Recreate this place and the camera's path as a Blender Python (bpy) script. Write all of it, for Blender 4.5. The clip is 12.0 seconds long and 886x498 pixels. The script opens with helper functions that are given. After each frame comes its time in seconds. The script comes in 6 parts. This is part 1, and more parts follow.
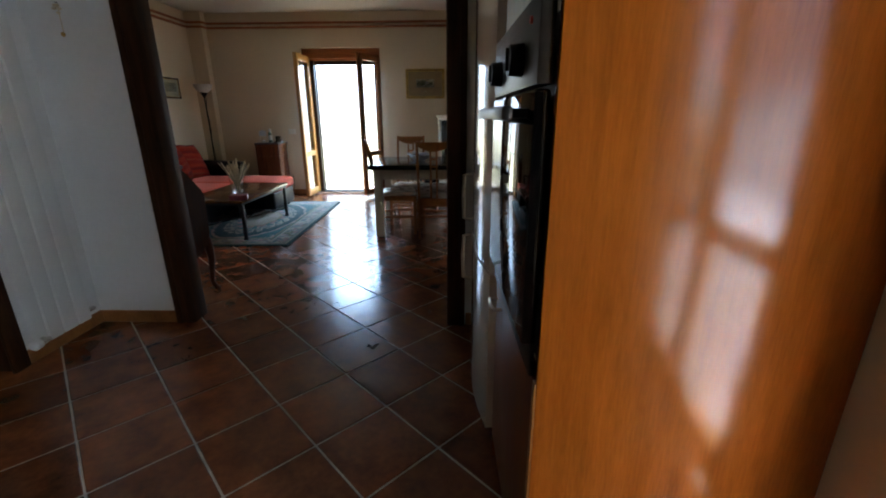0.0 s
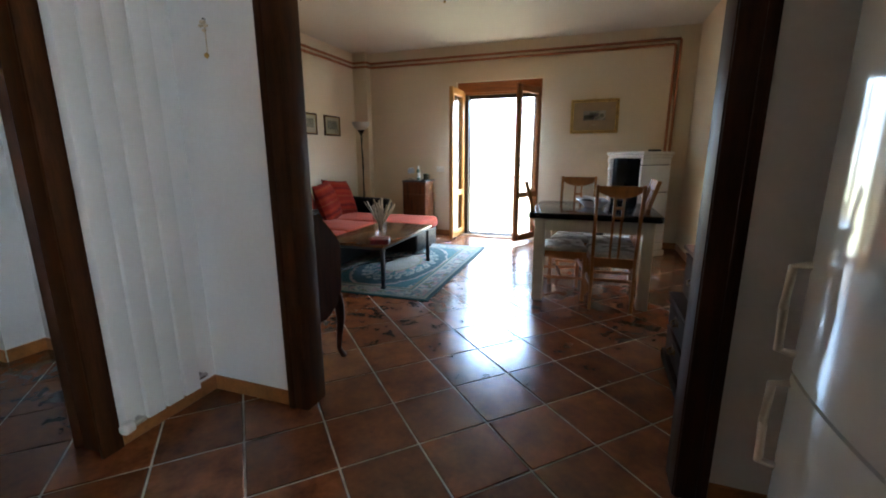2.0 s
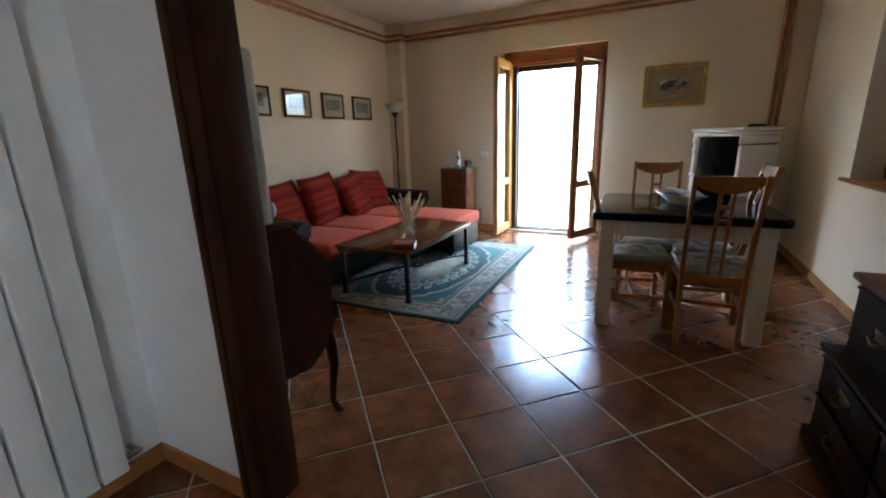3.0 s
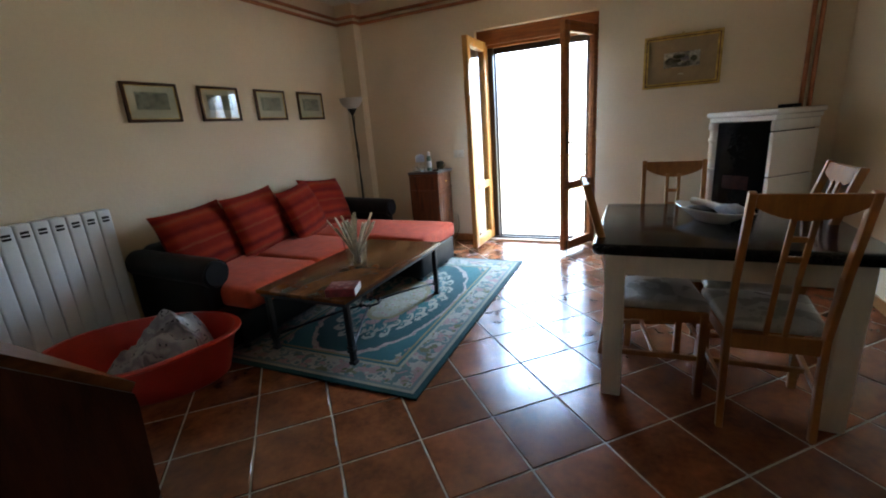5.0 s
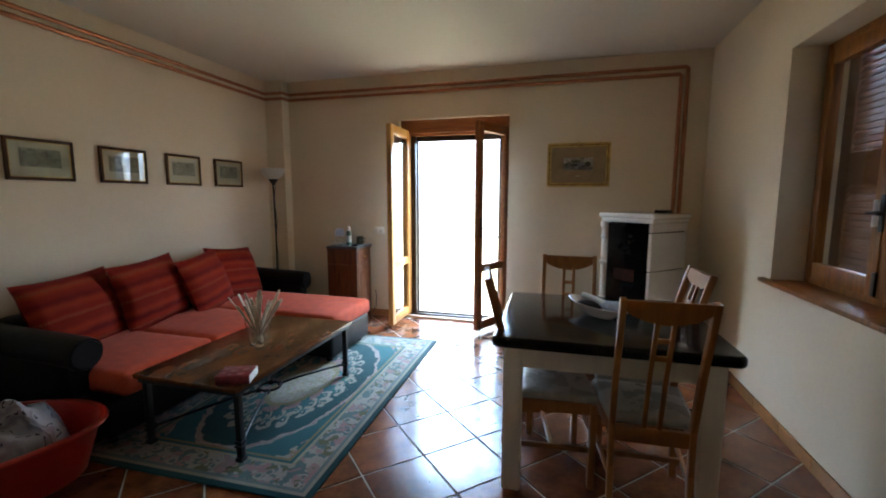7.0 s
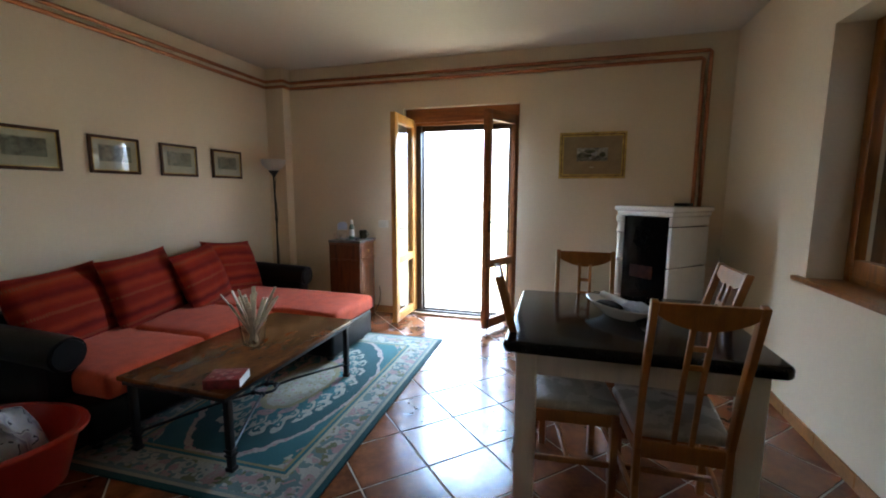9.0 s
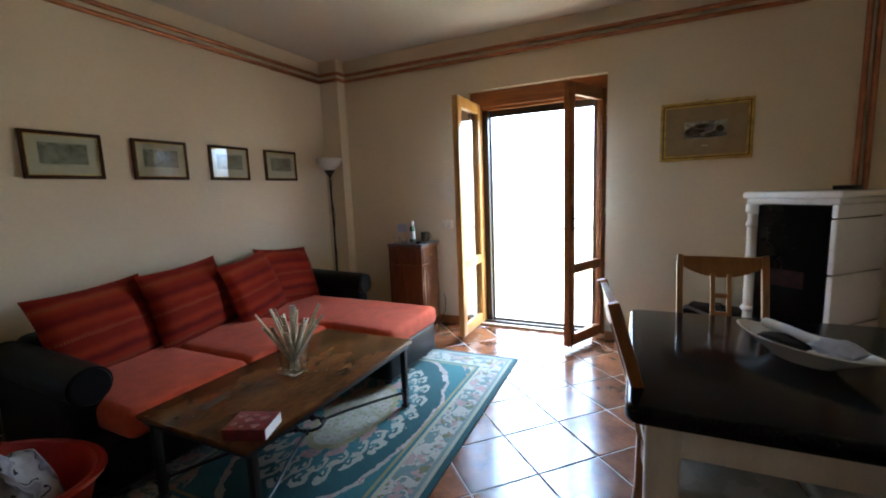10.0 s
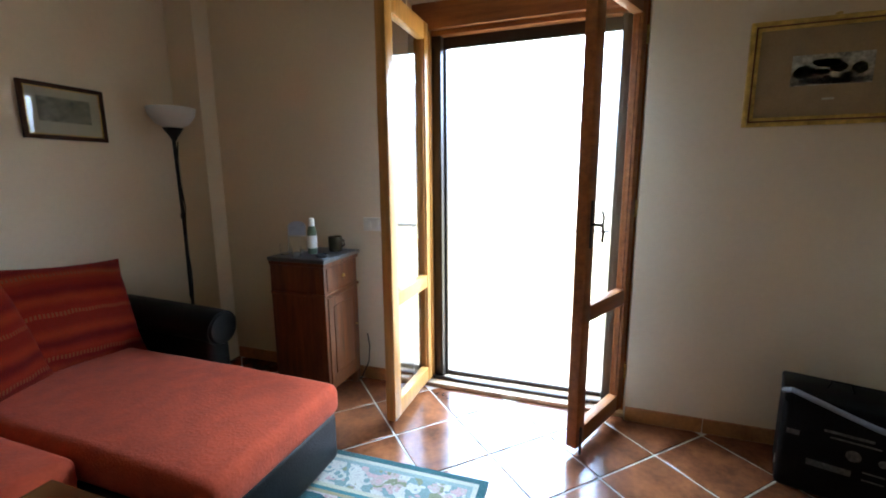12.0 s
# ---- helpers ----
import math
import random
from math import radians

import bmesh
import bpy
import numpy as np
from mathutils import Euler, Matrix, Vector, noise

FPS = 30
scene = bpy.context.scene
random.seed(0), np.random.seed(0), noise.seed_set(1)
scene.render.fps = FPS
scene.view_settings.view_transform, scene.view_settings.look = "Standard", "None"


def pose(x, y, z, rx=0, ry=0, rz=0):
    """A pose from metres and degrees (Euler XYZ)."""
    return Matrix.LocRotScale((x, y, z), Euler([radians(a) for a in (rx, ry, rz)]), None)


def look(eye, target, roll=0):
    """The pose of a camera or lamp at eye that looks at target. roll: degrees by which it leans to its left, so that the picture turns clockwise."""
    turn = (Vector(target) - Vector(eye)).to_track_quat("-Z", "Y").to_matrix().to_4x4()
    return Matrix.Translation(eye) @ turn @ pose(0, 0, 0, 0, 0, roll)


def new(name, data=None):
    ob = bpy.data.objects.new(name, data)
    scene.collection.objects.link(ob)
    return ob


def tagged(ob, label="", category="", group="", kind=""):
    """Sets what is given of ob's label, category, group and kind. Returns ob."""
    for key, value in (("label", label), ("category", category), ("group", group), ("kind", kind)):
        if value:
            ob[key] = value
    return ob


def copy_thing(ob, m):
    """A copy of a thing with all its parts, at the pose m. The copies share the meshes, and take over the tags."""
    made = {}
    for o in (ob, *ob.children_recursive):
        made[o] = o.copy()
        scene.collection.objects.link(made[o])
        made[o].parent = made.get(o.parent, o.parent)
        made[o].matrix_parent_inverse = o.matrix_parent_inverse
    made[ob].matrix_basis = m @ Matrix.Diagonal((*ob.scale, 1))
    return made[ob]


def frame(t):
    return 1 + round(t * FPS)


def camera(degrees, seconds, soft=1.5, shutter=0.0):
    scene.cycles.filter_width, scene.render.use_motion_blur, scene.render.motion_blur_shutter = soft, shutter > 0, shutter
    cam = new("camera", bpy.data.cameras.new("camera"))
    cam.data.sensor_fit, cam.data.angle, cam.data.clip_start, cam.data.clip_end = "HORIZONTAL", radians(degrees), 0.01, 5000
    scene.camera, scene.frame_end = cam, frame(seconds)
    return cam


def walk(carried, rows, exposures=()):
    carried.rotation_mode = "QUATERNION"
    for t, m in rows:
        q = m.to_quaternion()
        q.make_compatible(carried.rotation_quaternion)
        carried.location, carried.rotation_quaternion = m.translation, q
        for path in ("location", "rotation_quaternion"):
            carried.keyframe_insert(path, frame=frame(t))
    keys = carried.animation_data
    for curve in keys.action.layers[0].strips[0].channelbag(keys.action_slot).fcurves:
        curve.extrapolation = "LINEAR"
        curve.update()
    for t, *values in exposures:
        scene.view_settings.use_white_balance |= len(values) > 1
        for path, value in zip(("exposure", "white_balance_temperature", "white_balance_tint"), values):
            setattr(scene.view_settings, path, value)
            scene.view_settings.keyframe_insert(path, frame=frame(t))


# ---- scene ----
cam = camera(92.6, 12.0, soft=1.9)
PATH = [
    (0, (-0.009, 0.224, 1.22), (-0.065, 2.13, 0.617), -0.3),
    (0.5, (-0.207, 0.372, 1.215), (-0.3, 2.3, 0.694), 0.7),
    (1, (-0.275, 0.524, 1.223), (-0.645, 2.432, 0.75), 0.7),
    (1.5, (-0.302, 0.75, 1.22), (-0.893, 2.607, 0.769), 0.2),
    (2, (-0.393, 1.048, 1.205), (-1.049, 2.886, 0.767), -0.2),
    (2.5, (-0.496, 1.391, 1.19), (-1.175, 3.217, 0.735), -0.7),
    (3, (-0.555, 1.787, 1.199), (-1.426, 3.516, 0.696), -1.7),
    (3.2, (-0.569, 1.95, 1.194), (-1.368, 3.725, 0.733), -0.7),
    (4.8, (-0.684, 2.641, 1.255), (-1.548, 4.372, 0.748), -4.8),
    (5, (-0.694, 2.641, 1.256), (-1.541, 4.369, 0.714), -4.4),
    (5.5, (-0.696, 2.651, 1.273), (-1.542, 4.396, 0.784), -3.0),
    (6, (-0.692, 2.637, 1.298), (-1.534, 4.414, 0.932), -1.9),
    (6.5, (-0.633, 2.66, 1.319), (-1.348, 4.498, 0.99), -1.0),
    (7, (-0.605, 2.662, 1.352), (-1.138, 4.574, 1.111), 0.1),
    (7.2, (-0.595, 2.655, 1.36), (-1.087, 4.584, 1.168), 0.1),
    (8.8, (-0.599, 2.767, 1.318), (-1.08, 4.696, 1.095), 0.4),
    (9, (-0.655, 2.835, 1.329), (-1.215, 4.736, 1.063), 0.2),
    (9.5, (-0.758, 3.068, 1.322), (-1.427, 4.934, 1.056), -0.4),
    (10, (-0.849, 3.344, 1.305), (-1.706, 5.13, 1.034), -2.2),
    (10.5, (-0.942, 3.669, 1.272), (-1.842, 5.438, 1.027), -0.6),
    (11, (-1.081, 4.063, 1.271), (-1.819, 5.897, 0.967), -0.1),
    (11.5, (-1.198, 4.435, 1.275), (-1.899, 6.286, 0.988), -0.5),
    (12, (-1.355, 4.828, 1.262), (-2.004, 6.688, 0.924), -0.4),
]
# the clip's camera darkens its picture while the bright cabinet is near
EXPOSURES = [(0.0, 3.2), (0.5, 3.6), (1.0, 3.85), (1.5, 4.1), (2.0, 4.12), (3.0, 4.0), (5.0, 3.85), (7.0, 3.82), (9.5, 3.82), (11.3, 3.74), (12.0, 3.56)]
walk(cam, [(t, look(eye, target, roll)) for t, eye, target, roll in PATH], EXPOSURES)

# ---- world and daylight ----
world = bpy.data.worlds.new("world")
scene.world = world
world.use_nodes = True
wn, wl = world.node_tree.nodes, world.node_tree.links
sky = wn.new("ShaderNodeTexSky")
sky.sky_type, sky.sun_disc = "NISHITA", False
sky.sun_elevation, sky.sun_rotation = radians(58), radians(200)
wl.new(sky.outputs[0], wn["Background"].inputs[0])
wn["Background"].inputs[1].default_value = 0.12
sun_data = bpy.data.lights.new("sun", "SUN")
sun_data.energy, sun_data.angle, sun_data.color = 4.0, radians(0.5), (1.0, 0.95, 0.87)
sun = new("sun", sun_data)
sun.matrix_world = look((0, 0, 0), (-0.15, 0.55, -1.0))
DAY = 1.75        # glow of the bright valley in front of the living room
DAY_BACK = 1.45   # glow outside the kitchen's glazed door


# ---- materials ----
def material(name, color, rough=0.5, metal=0.0, var=0.12, scale=6.0, fine=60.0, bump=0.05, spec=0.5, coat=0.0, dark=None, grain=None, per_object=0.0, detail=4.0):
    """A principled surface with colour variation at two scales, fine relief and uneven gloss."""
    m = bpy.data.materials.new(name)
    m.use_nodes = True
    n, l = m.node_tree.nodes, m.node_tree.links
    b = n["Principled BSDF"]
    b.inputs["Metallic"].default_value = metal
    b.inputs["Specular IOR Level"].default_value = spec
    b.inputs["Coat Weight"].default_value = coat
    b.inputs["Coat Roughness"].default_value = 0.08
    co = n.new("ShaderNodeTexCoord")
    mp = n.new("ShaderNodeMapping")
    l.new(co.outputs["Object"], mp.inputs[0])
    if grain:
        mp.inputs["Scale"].default_value = grain
    big = n.new("ShaderNodeTexNoise")
    big.inputs["Scale"].default_value, big.inputs["Detail"].default_value = scale, detail
    small = n.new("ShaderNodeTexNoise")
    small.inputs["Scale"].default_value, small.inputs["Detail"].default_value = fine, 3.0
    l.new(mp.outputs[0], big.inputs["Vector"])
    l.new(mp.outputs[0], small.inputs["Vector"])
    ramp = n.new("ShaderNodeValToRGB")
    lo = dark or tuple(c * (1 - 2.2 * var) for c in color)
    hi = tuple(min(1.0, c * (1 + 1.2 * var)) for c in color)
    ramp.color_ramp.elements[0].position, ramp.color_ramp.elements[1].position = 0.3, 0.7
    ramp.color_ramp.elements[0].color = (*[max(0.0, c) for c in lo], 1)
    ramp.color_ramp.elements[1].color = (*hi, 1)
    mix = n.new("ShaderNodeMix")
    mix.data_type = "FLOAT"
    mix.inputs[0].default_value = 0.3
    l.new(big.outputs[0], mix.inputs[2])
    l.new(small.outputs[0], mix.inputs[3])
    l.new(mix.outputs[0], ramp.inputs[0])
    out = ramp.outputs[0]
    if per_object:
        info = n.new("ShaderNodeObjectInfo")
        r = n.new("ShaderNodeMapRange")
        r.inputs["To Min"].default_value, r.inputs["To Max"].default_value = 1 - per_object, 1 + per_object
        l.new(info.outputs["Random"], r.inputs[0])
        hs = n.new("ShaderNodeHueSaturation")
        l.new(r.outputs[0], hs.inputs["Value"])
        l.new(out, hs.inputs["Color"])
        out = hs.outputs[0]
        off = n.new("ShaderNodeVectorMath")
        off.operation = "ADD"
        l.new(mp.outputs[0], off.inputs[0])
        sc = n.new("ShaderNodeMath")
        sc.operation = "MULTIPLY"
        sc.inputs[1].default_value = 40
        l.new(info.outputs["Random"], sc.inputs[0])
        l.new(sc.outputs[0], off.inputs[1])
        l.new(off.outputs[0], big.inputs["Vector"])
        l.new(off.outputs[0], small.inputs["Vector"])
    l.new(out, b.inputs["Base Color"])
    rr = n.new("ShaderNodeMapRange")
    rr.inputs["To Min"].default_value, rr.inputs["To Max"].default_value = max(0.02, rough * 0.8), min(1, rough * 1.25)
    l.new(big.outputs[0], rr.inputs[0])
    l.new(rr.outputs[0], b.inputs["Roughness"])
    if bump:
        bp = n.new("ShaderNodeBump")
        bp.inputs["Strength"].default_value, bp.inputs["Distance"].default_value = bump, 0.01
        l.new(small.outputs[0], bp.inputs["Height"])
        l.new(bp.outputs[0], b.inputs["Normal"])
    return m


def glass_material(name, tint=(1, 1, 1), rough=0.0):
    m = bpy.data.materials.new(name)
    m.use_nodes = True
    b = m.node_tree.nodes["Principled BSDF"]
    b.inputs["Base Color"].default_value = (*tint, 1)
    b.inputs["Transmission Weight"].default_value = 1.0
    b.inputs["Roughness"].default_value, b.inputs["IOR"].default_value = rough, 1.45
    return m


def stripe_material(name, colors, axis, scale, rough=0.9, dots=None, rows=16.0, dash=50.0, wander=0.03):
    """Woven cloth with bands of several colours along one axis of the thing."""
    m = material(name, colors[0], rough, bump=0.25, fine=180, spec=0.1)
    n, l = m.node_tree.nodes, m.node_tree.links
    co = n.new("ShaderNodeTexCoord")
    sep = n.new("ShaderNodeSeparateXYZ")
    l.new(co.outputs["Object"], sep.inputs[0])
    wob = n.new("ShaderNodeTexNoise")
    wob.inputs["Scale"].default_value = 9
    l.new(co.outputs["Object"], wob.inputs["Vector"])
    ad = n.new("ShaderNodeMath")
    ad.operation = "MULTIPLY_ADD"
    l.new(wob.outputs[0], ad.inputs[0])
    ad.inputs[1].default_value = wander
    l.new(sep.outputs[axis], ad.inputs[2])
    mu = n.new("ShaderNodeMath")
    mu.operation = "MULTIPLY"
    l.new(ad.outputs[0], mu.inputs[0])
    mu.inputs[1].default_value = scale
    fr = n.new("ShaderNodeMath")
    fr.operation = "FRACT"
    l.new(mu.outputs[0], fr.inputs[0])
    ramp = n.new("ShaderNodeValToRGB")
    ramp.color_ramp.interpolation = "EASE"
    k = len(colors)
    while len(ramp.color_ramp.elements) < k:
        ramp.color_ramp.elements.new(0.5)
    for i, c in enumerate(colors):
        ramp.color_ramp.elements[i].position = i / k
        ramp.color_ramp.elements[i].color = (*c, 1)
    l.new(fr.outputs[0], ramp.inputs[0])
    cloth = ramp.outputs[0]
    if dots:
        # rows of short stitches across the bands
        def saw(sock, k, width):
            a, f, g = n.new("ShaderNodeMath"), n.new("ShaderNodeMath"), n.new("ShaderNodeMath")
            a.operation, f.operation, g.operation = "MULTIPLY", "FRACT", "LESS_THAN"
            a.inputs[1].default_value, g.inputs[1].default_value = k, width
            l.new(sock, a.inputs[0])
            l.new(a.outputs[0], f.inputs[0])
            l.new(f.outputs[0], g.inputs[0])
            return g.outputs[0]
        both = n.new("ShaderNodeMath")
        both.operation = "MULTIPLY"
        l.new(saw(ad.outputs[0], rows, 0.10), both.inputs[0])
        l.new(saw(sep.outputs[0], dash, 0.55), both.inputs[1])
        stitch = n.new("ShaderNodeMix")
        stitch.data_type = "RGBA"
        l.new(both.outputs[0], stitch.inputs[0])
        l.new(cloth, stitch.inputs[6])
        stitch.inputs[7].default_value = (*dots, 1)
        cloth = stitch.outputs[2]
    th = n.new("ShaderNodeTexNoise")
    th.inputs["Scale"].default_value = 220
    l.new(co.outputs["Object"], th.inputs["Vector"])
    mx = n.new("ShaderNodeMix")
    mx.data_type, mx.blend_type = "RGBA", "MULTIPLY"
    mx.inputs[0].default_value = 0.45
    l.new(cloth, mx.inputs[6])
    l.new(th.outputs["Color"], mx.inputs[7])
    l.new(mx.outputs[2], n["Principled BSDF"].inputs["Base Color"])
    return m


PLASTER = material("plaster", (0.745, 0.612, 0.43), 0.85, var=0.03, scale=1.3, fine=45, bump=0.12)
# unseen walls get this dark brown to cut bounced light and oven reflections
BOUNCE_CUT_BROWN = material("dark brown against bounced light", (0.16, 0.10, 0.06), 0.8, var=0.05, scale=1.5, fine=45, bump=0.1)
PLASTER_WHITE = material("white plaster", (0.80, 0.805, 0.80), 0.85, var=0.03, scale=1.5, fine=45, bump=0.12)
CEILING_PAINT = material("ceiling paint", (0.62, 0.545, 0.44), 0.9, var=0.03, scale=0.9, fine=30, bump=0.05)
TERRACOTTA = material("glazed terracotta", (0.20, 0.064, 0.023), 0.19, var=0.34, scale=8, fine=40, bump=0.03, per_object=0.25, dark=(0.070, 0.022, 0.009), spec=0.6, detail=6)
SKIRTING = material("terracotta skirting", (0.42, 0.17, 0.05), 0.35, var=0.22, scale=8, fine=60, bump=0.03, per_object=0.12)
GROUT = material("grout", (0.52, 0.45, 0.36), 0.95, var=0.2, scale=14, fine=150, bump=0.2)
DARK_WOOD = material("dark stained wood", (0.058, 0.0185, 0.0055), 0.45, spec=0.16, var=0.32, scale=5, fine=50, bump=0.05, grain=(6, 6, 0.6))
CHERRY = material("cherry veneer", (0.31, 0.080, 0.009), 0.17, var=0.14, scale=5, fine=40, bump=0.012, grain=(5, 5, 0.5), coat=0.12, spec=0.3)
RED_VENEER = material("dark red-brown veneer", (0.17, 0.045, 0.013), 0.3, var=0.18, scale=5, fine=40, bump=0.015, grain=(5, 5, 0.5), spec=0.35)
CHEST_WOOD = material("near-black stained wood", (0.024, 0.009, 0.004), 0.45, var=0.3, scale=6, fine=60, bump=0.03, grain=(5, 0.8, 5), spec=0.1)
BROWN_WOOD = material("brown walnut wood", (0.155, 0.046, 0.013), 0.4, spec=0.35, var=0.28, scale=5, fine=50, bump=0.05, grain=(7, 7, 0.8))
MAHOGANY = material("old mahogany", (0.045, 0.0115, 0.0045), 0.36, var=0.3, scale=6, fine=60, bump=0.03, grain=(5, 5, 0.8), spec=0.13)
# one door wood: sunlit tone for the left leaf, shaded tone for the rest
SUNLIT_WOOD = material("sunlit varnished chestnut", (0.58, 0.27, 0.065), 0.33, var=0.18, scale=5, fine=55, bump=0.04, grain=(8, 8, 0.6))
SHADED_WOOD = material("shaded reddish window wood", (0.34, 0.118, 0.034), 0.4, var=0.2, scale=5, fine=55, bump=0.04, grain=(0.6, 8, 8), spec=0.35)
BEECH = material("honey beech", (0.37, 0.135, 0.026), 0.32, var=0.14, scale=7, fine=60, bump=0.02, grain=(7, 7, 0.7))
TABLE_WOOD = material("polished dark table wood", (0.15, 0.052, 0.013), 0.24, var=0.4, scale=3.4, fine=22, bump=0.015, grain=(2.4, 1.1, 2.4), coat=0.1, spec=0.35, dark=(0.022, 0.009, 0.004), detail=7)
IRON = material("black wrought iron", (0.008, 0.0075, 0.0075), 0.42, metal=0.2, var=0.2, scale=30, fine=120, bump=0.12)
STEEL = material("brushed steel", (0.55, 0.54, 0.52), 0.28, metal=1.0, var=0.05, scale=3, fine=200, bump=0.02, grain=(1, 1, 20))
COPPER = material("copper pipe paint", (0.45, 0.17, 0.08), 0.32, metal=0.55, var=0.16, scale=8, fine=60, bump=0.03)
BRASS = material("old brass", (0.60, 0.40, 0.14), 0.3, metal=1.0, var=0.2, scale=20, fine=90, bump=0.05)
DARK_BRASS = material("tarnished brass", (0.20, 0.12, 0.045), 0.45, metal=0.9, var=0.3, scale=20, fine=90, bump=0.05)
GOLD = material("gilt wood", (0.62, 0.40, 0.10), 0.35, metal=0.45, var=0.25, scale=25, fine=120, bump=0.1)
WHITE_ENAMEL = material("white enamel", (0.68, 0.64, 0.555), 0.07, var=0.02, scale=3, fine=60, bump=0.006, coat=0.3)
RADIATOR_PAINT = material("white radiator paint", (0.78, 0.79, 0.78), 0.35, var=0.03, scale=4, fine=60, bump=0.01)
CREAM_PAINT = material("cream painted wood", (0.78, 0.72, 0.60), 0.42, var=0.05, scale=6, fine=60, bump=0.03, grain=(5, 5, 0.8))
MAJOLICA = material("white majolica", (0.80, 0.78, 0.74), 0.16, var=0.03, scale=5, fine=40, bump=0.02, coat=0.4)
BLACK_GLASS = material("black glass", (0.002, 0.002, 0.0025), 0.045, var=0.05, bump=0.0, spec=0.4)
OVEN_STEEL = material("dull oven steel", (0.085, 0.082, 0.076), 0.34, metal=1.0, var=0.06, scale=3, fine=200, bump=0.02, grain=(1, 1, 20))
SOOT_GLASS = material("sooty stove glass", (0.002, 0.002, 0.002), 0.2, var=0.2, scale=6, bump=0.0, spec=0.05)
BURNER = material("rusty burner plate", (0.03, 0.008, 0.004), 0.7, var=0.3, scale=20, bump=0.05, spec=0.1)
BLACK_PLASTIC = material("black plastic", (0.007, 0.007, 0.008), 0.42, var=0.15, scale=20, fine=100, bump=0.02, spec=0.25)
CARTON_BLACK = material("black printed card", (0.0045, 0.004, 0.004), 0.5, var=0.3, scale=12, fine=80, bump=0.03, spec=0.1)
STRAP_GREY = material("grey plastic strap", (0.16, 0.165, 0.18), 0.35, var=0.1, scale=12, fine=60, bump=0.01)
PRINT_DIM = material("dull pale print", (0.085, 0.08, 0.07), 0.6, var=0.4, scale=60, fine=150, bump=0.0)
GRANITE = material("black granite", (0.006, 0.006, 0.007), 0.13, var=0.4, scale=120, fine=320, bump=0.0, dark=(0.002, 0.002, 0.002), spec=0.2)
BLACK_LEATHER = material("black leather", (0.004, 0.004, 0.0045), 0.40, var=0.25, scale=8, fine=140, bump=0.18, spec=0.2)
GREY_LEATHER = material("grey leather", (0.52, 0.49, 0.44), 0.27, spec=0.75, var=0.12, scale=9, fine=130, bump=0.1)
RED_VELVET = material("coral red velvet", (0.48, 0.066, 0.026), 0.88, spec=0.1, var=0.13, scale=14, fine=90, bump=0.25, detail=6)
RED_VELVET.node_tree.nodes["Principled BSDF"].inputs["Sheen Weight"].default_value = 0.16
RED_VELVET.node_tree.nodes["Principled BSDF"].inputs["Sheen Tint"].default_value = (1, 0.6, 0.5, 1)
KILIM = stripe_material("striped red weave", [(0.315, 0.025, 0.010), (0.264, 0.018, 0.009), (0.340, 0.034, 0.011), (0.187, 0.011, 0.009), (0.281, 0.021, 0.009), (0.374, 0.045, 0.013), (0.212, 0.014, 0.010), (0.323, 0.027, 0.010), (0.162, 0.010, 0.009), (0.340, 0.033, 0.011), (0.246, 0.018, 0.009)], 2, 2.3, dots=(0.28, 0.07, 0.03), rows=5.2, dash=70.0)
RED_PLASTIC = material("red plastic", (0.50, 0.030, 0.015), 0.36, var=0.08, scale=6, fine=80, bump=0.02)
BLANKET = stripe_material("patterned blanket", [(0.40, 0.36, 0.33), (0.34, 0.30, 0.29), (0.19, 0.16, 0.17), (0.38, 0.34, 0.33), (0.28, 0.24, 0.25), (0.42, 0.39, 0.36)], 1, 7.0, dots=(0.05, 0.04, 0.045), rows=17.0, dash=34.0, wander=0.22)
GLASS = glass_material("clear glass")
PAPER_STICK = material("rolled paper", (0.76, 0.66, 0.48), 0.8, var=0.2, scale=20, fine=90, bump=0.1)
PAPER = material("white paper", (0.75, 0.74, 0.71), 0.8, var=0.05, scale=12, fine=80, bump=0.04)
MAT_CREAM = material("cream mount", (0.52, 0.48, 0.33), 0.8, var=0.08, scale=10, fine=90, bump=0.02)
MAT_TAN = material("tan mount", (0.33, 0.23, 0.12), 0.8, var=0.1, scale=10, fine=90, bump=0.02)
PRINT_GREY = material("grey engraving", (0.34, 0.33, 0.27), 0.8, var=0.45, scale=38, fine=120, bump=0.0, detail=8)
ENGRAVING = material("olive grey engraving", (0.25, 0.25, 0.18), 0.8, var=0.4, scale=24, fine=110, bump=0.0, dark=(0.07, 0.07, 0.05), detail=8)
PRINT_LEAF = material("dark green print", (0.15, 0.15, 0.085), 0.8, var=0.5, scale=60, fine=150, bump=0.0, dark=(0.02, 0.022, 0.015), detail=8)
PRINT_DARK = material("landscape print", (0.42, 0.39, 0.30), 0.7, var=0.45, scale=26, fine=90, bump=0.0, dark=(0.02, 0.02, 0.02), detail=8)
FROST = material("frosted lamp glass", (0.56, 0.53, 0.48), 0.5, var=0.03, scale=4, fine=60, bump=0.0)
STONE_TOP = material("grey stone top", (0.085, 0.088, 0.092), 0.35, var=0.3, scale=14, fine=110, bump=0.03)
SASH_WOOD = material("brown window wood", (0.26, 0.090, 0.013), 0.42, var=0.25, scale=5, fine=55, bump=0.04, grain=(8, 8, 0.6), spec=0.22)
SHUTTER_WOOD = material("shutter slat wood", (0.17, 0.058, 0.014), 0.5, spec=0.25, var=0.22, scale=6, fine=60, bump=0.06, grain=(6, 0.8, 6))
ALU_DARK = material("dark bronze aluminium", (0.05, 0.036, 0.03), 0.35, metal=0.6, var=0.1, scale=10, fine=80, bump=0.01)
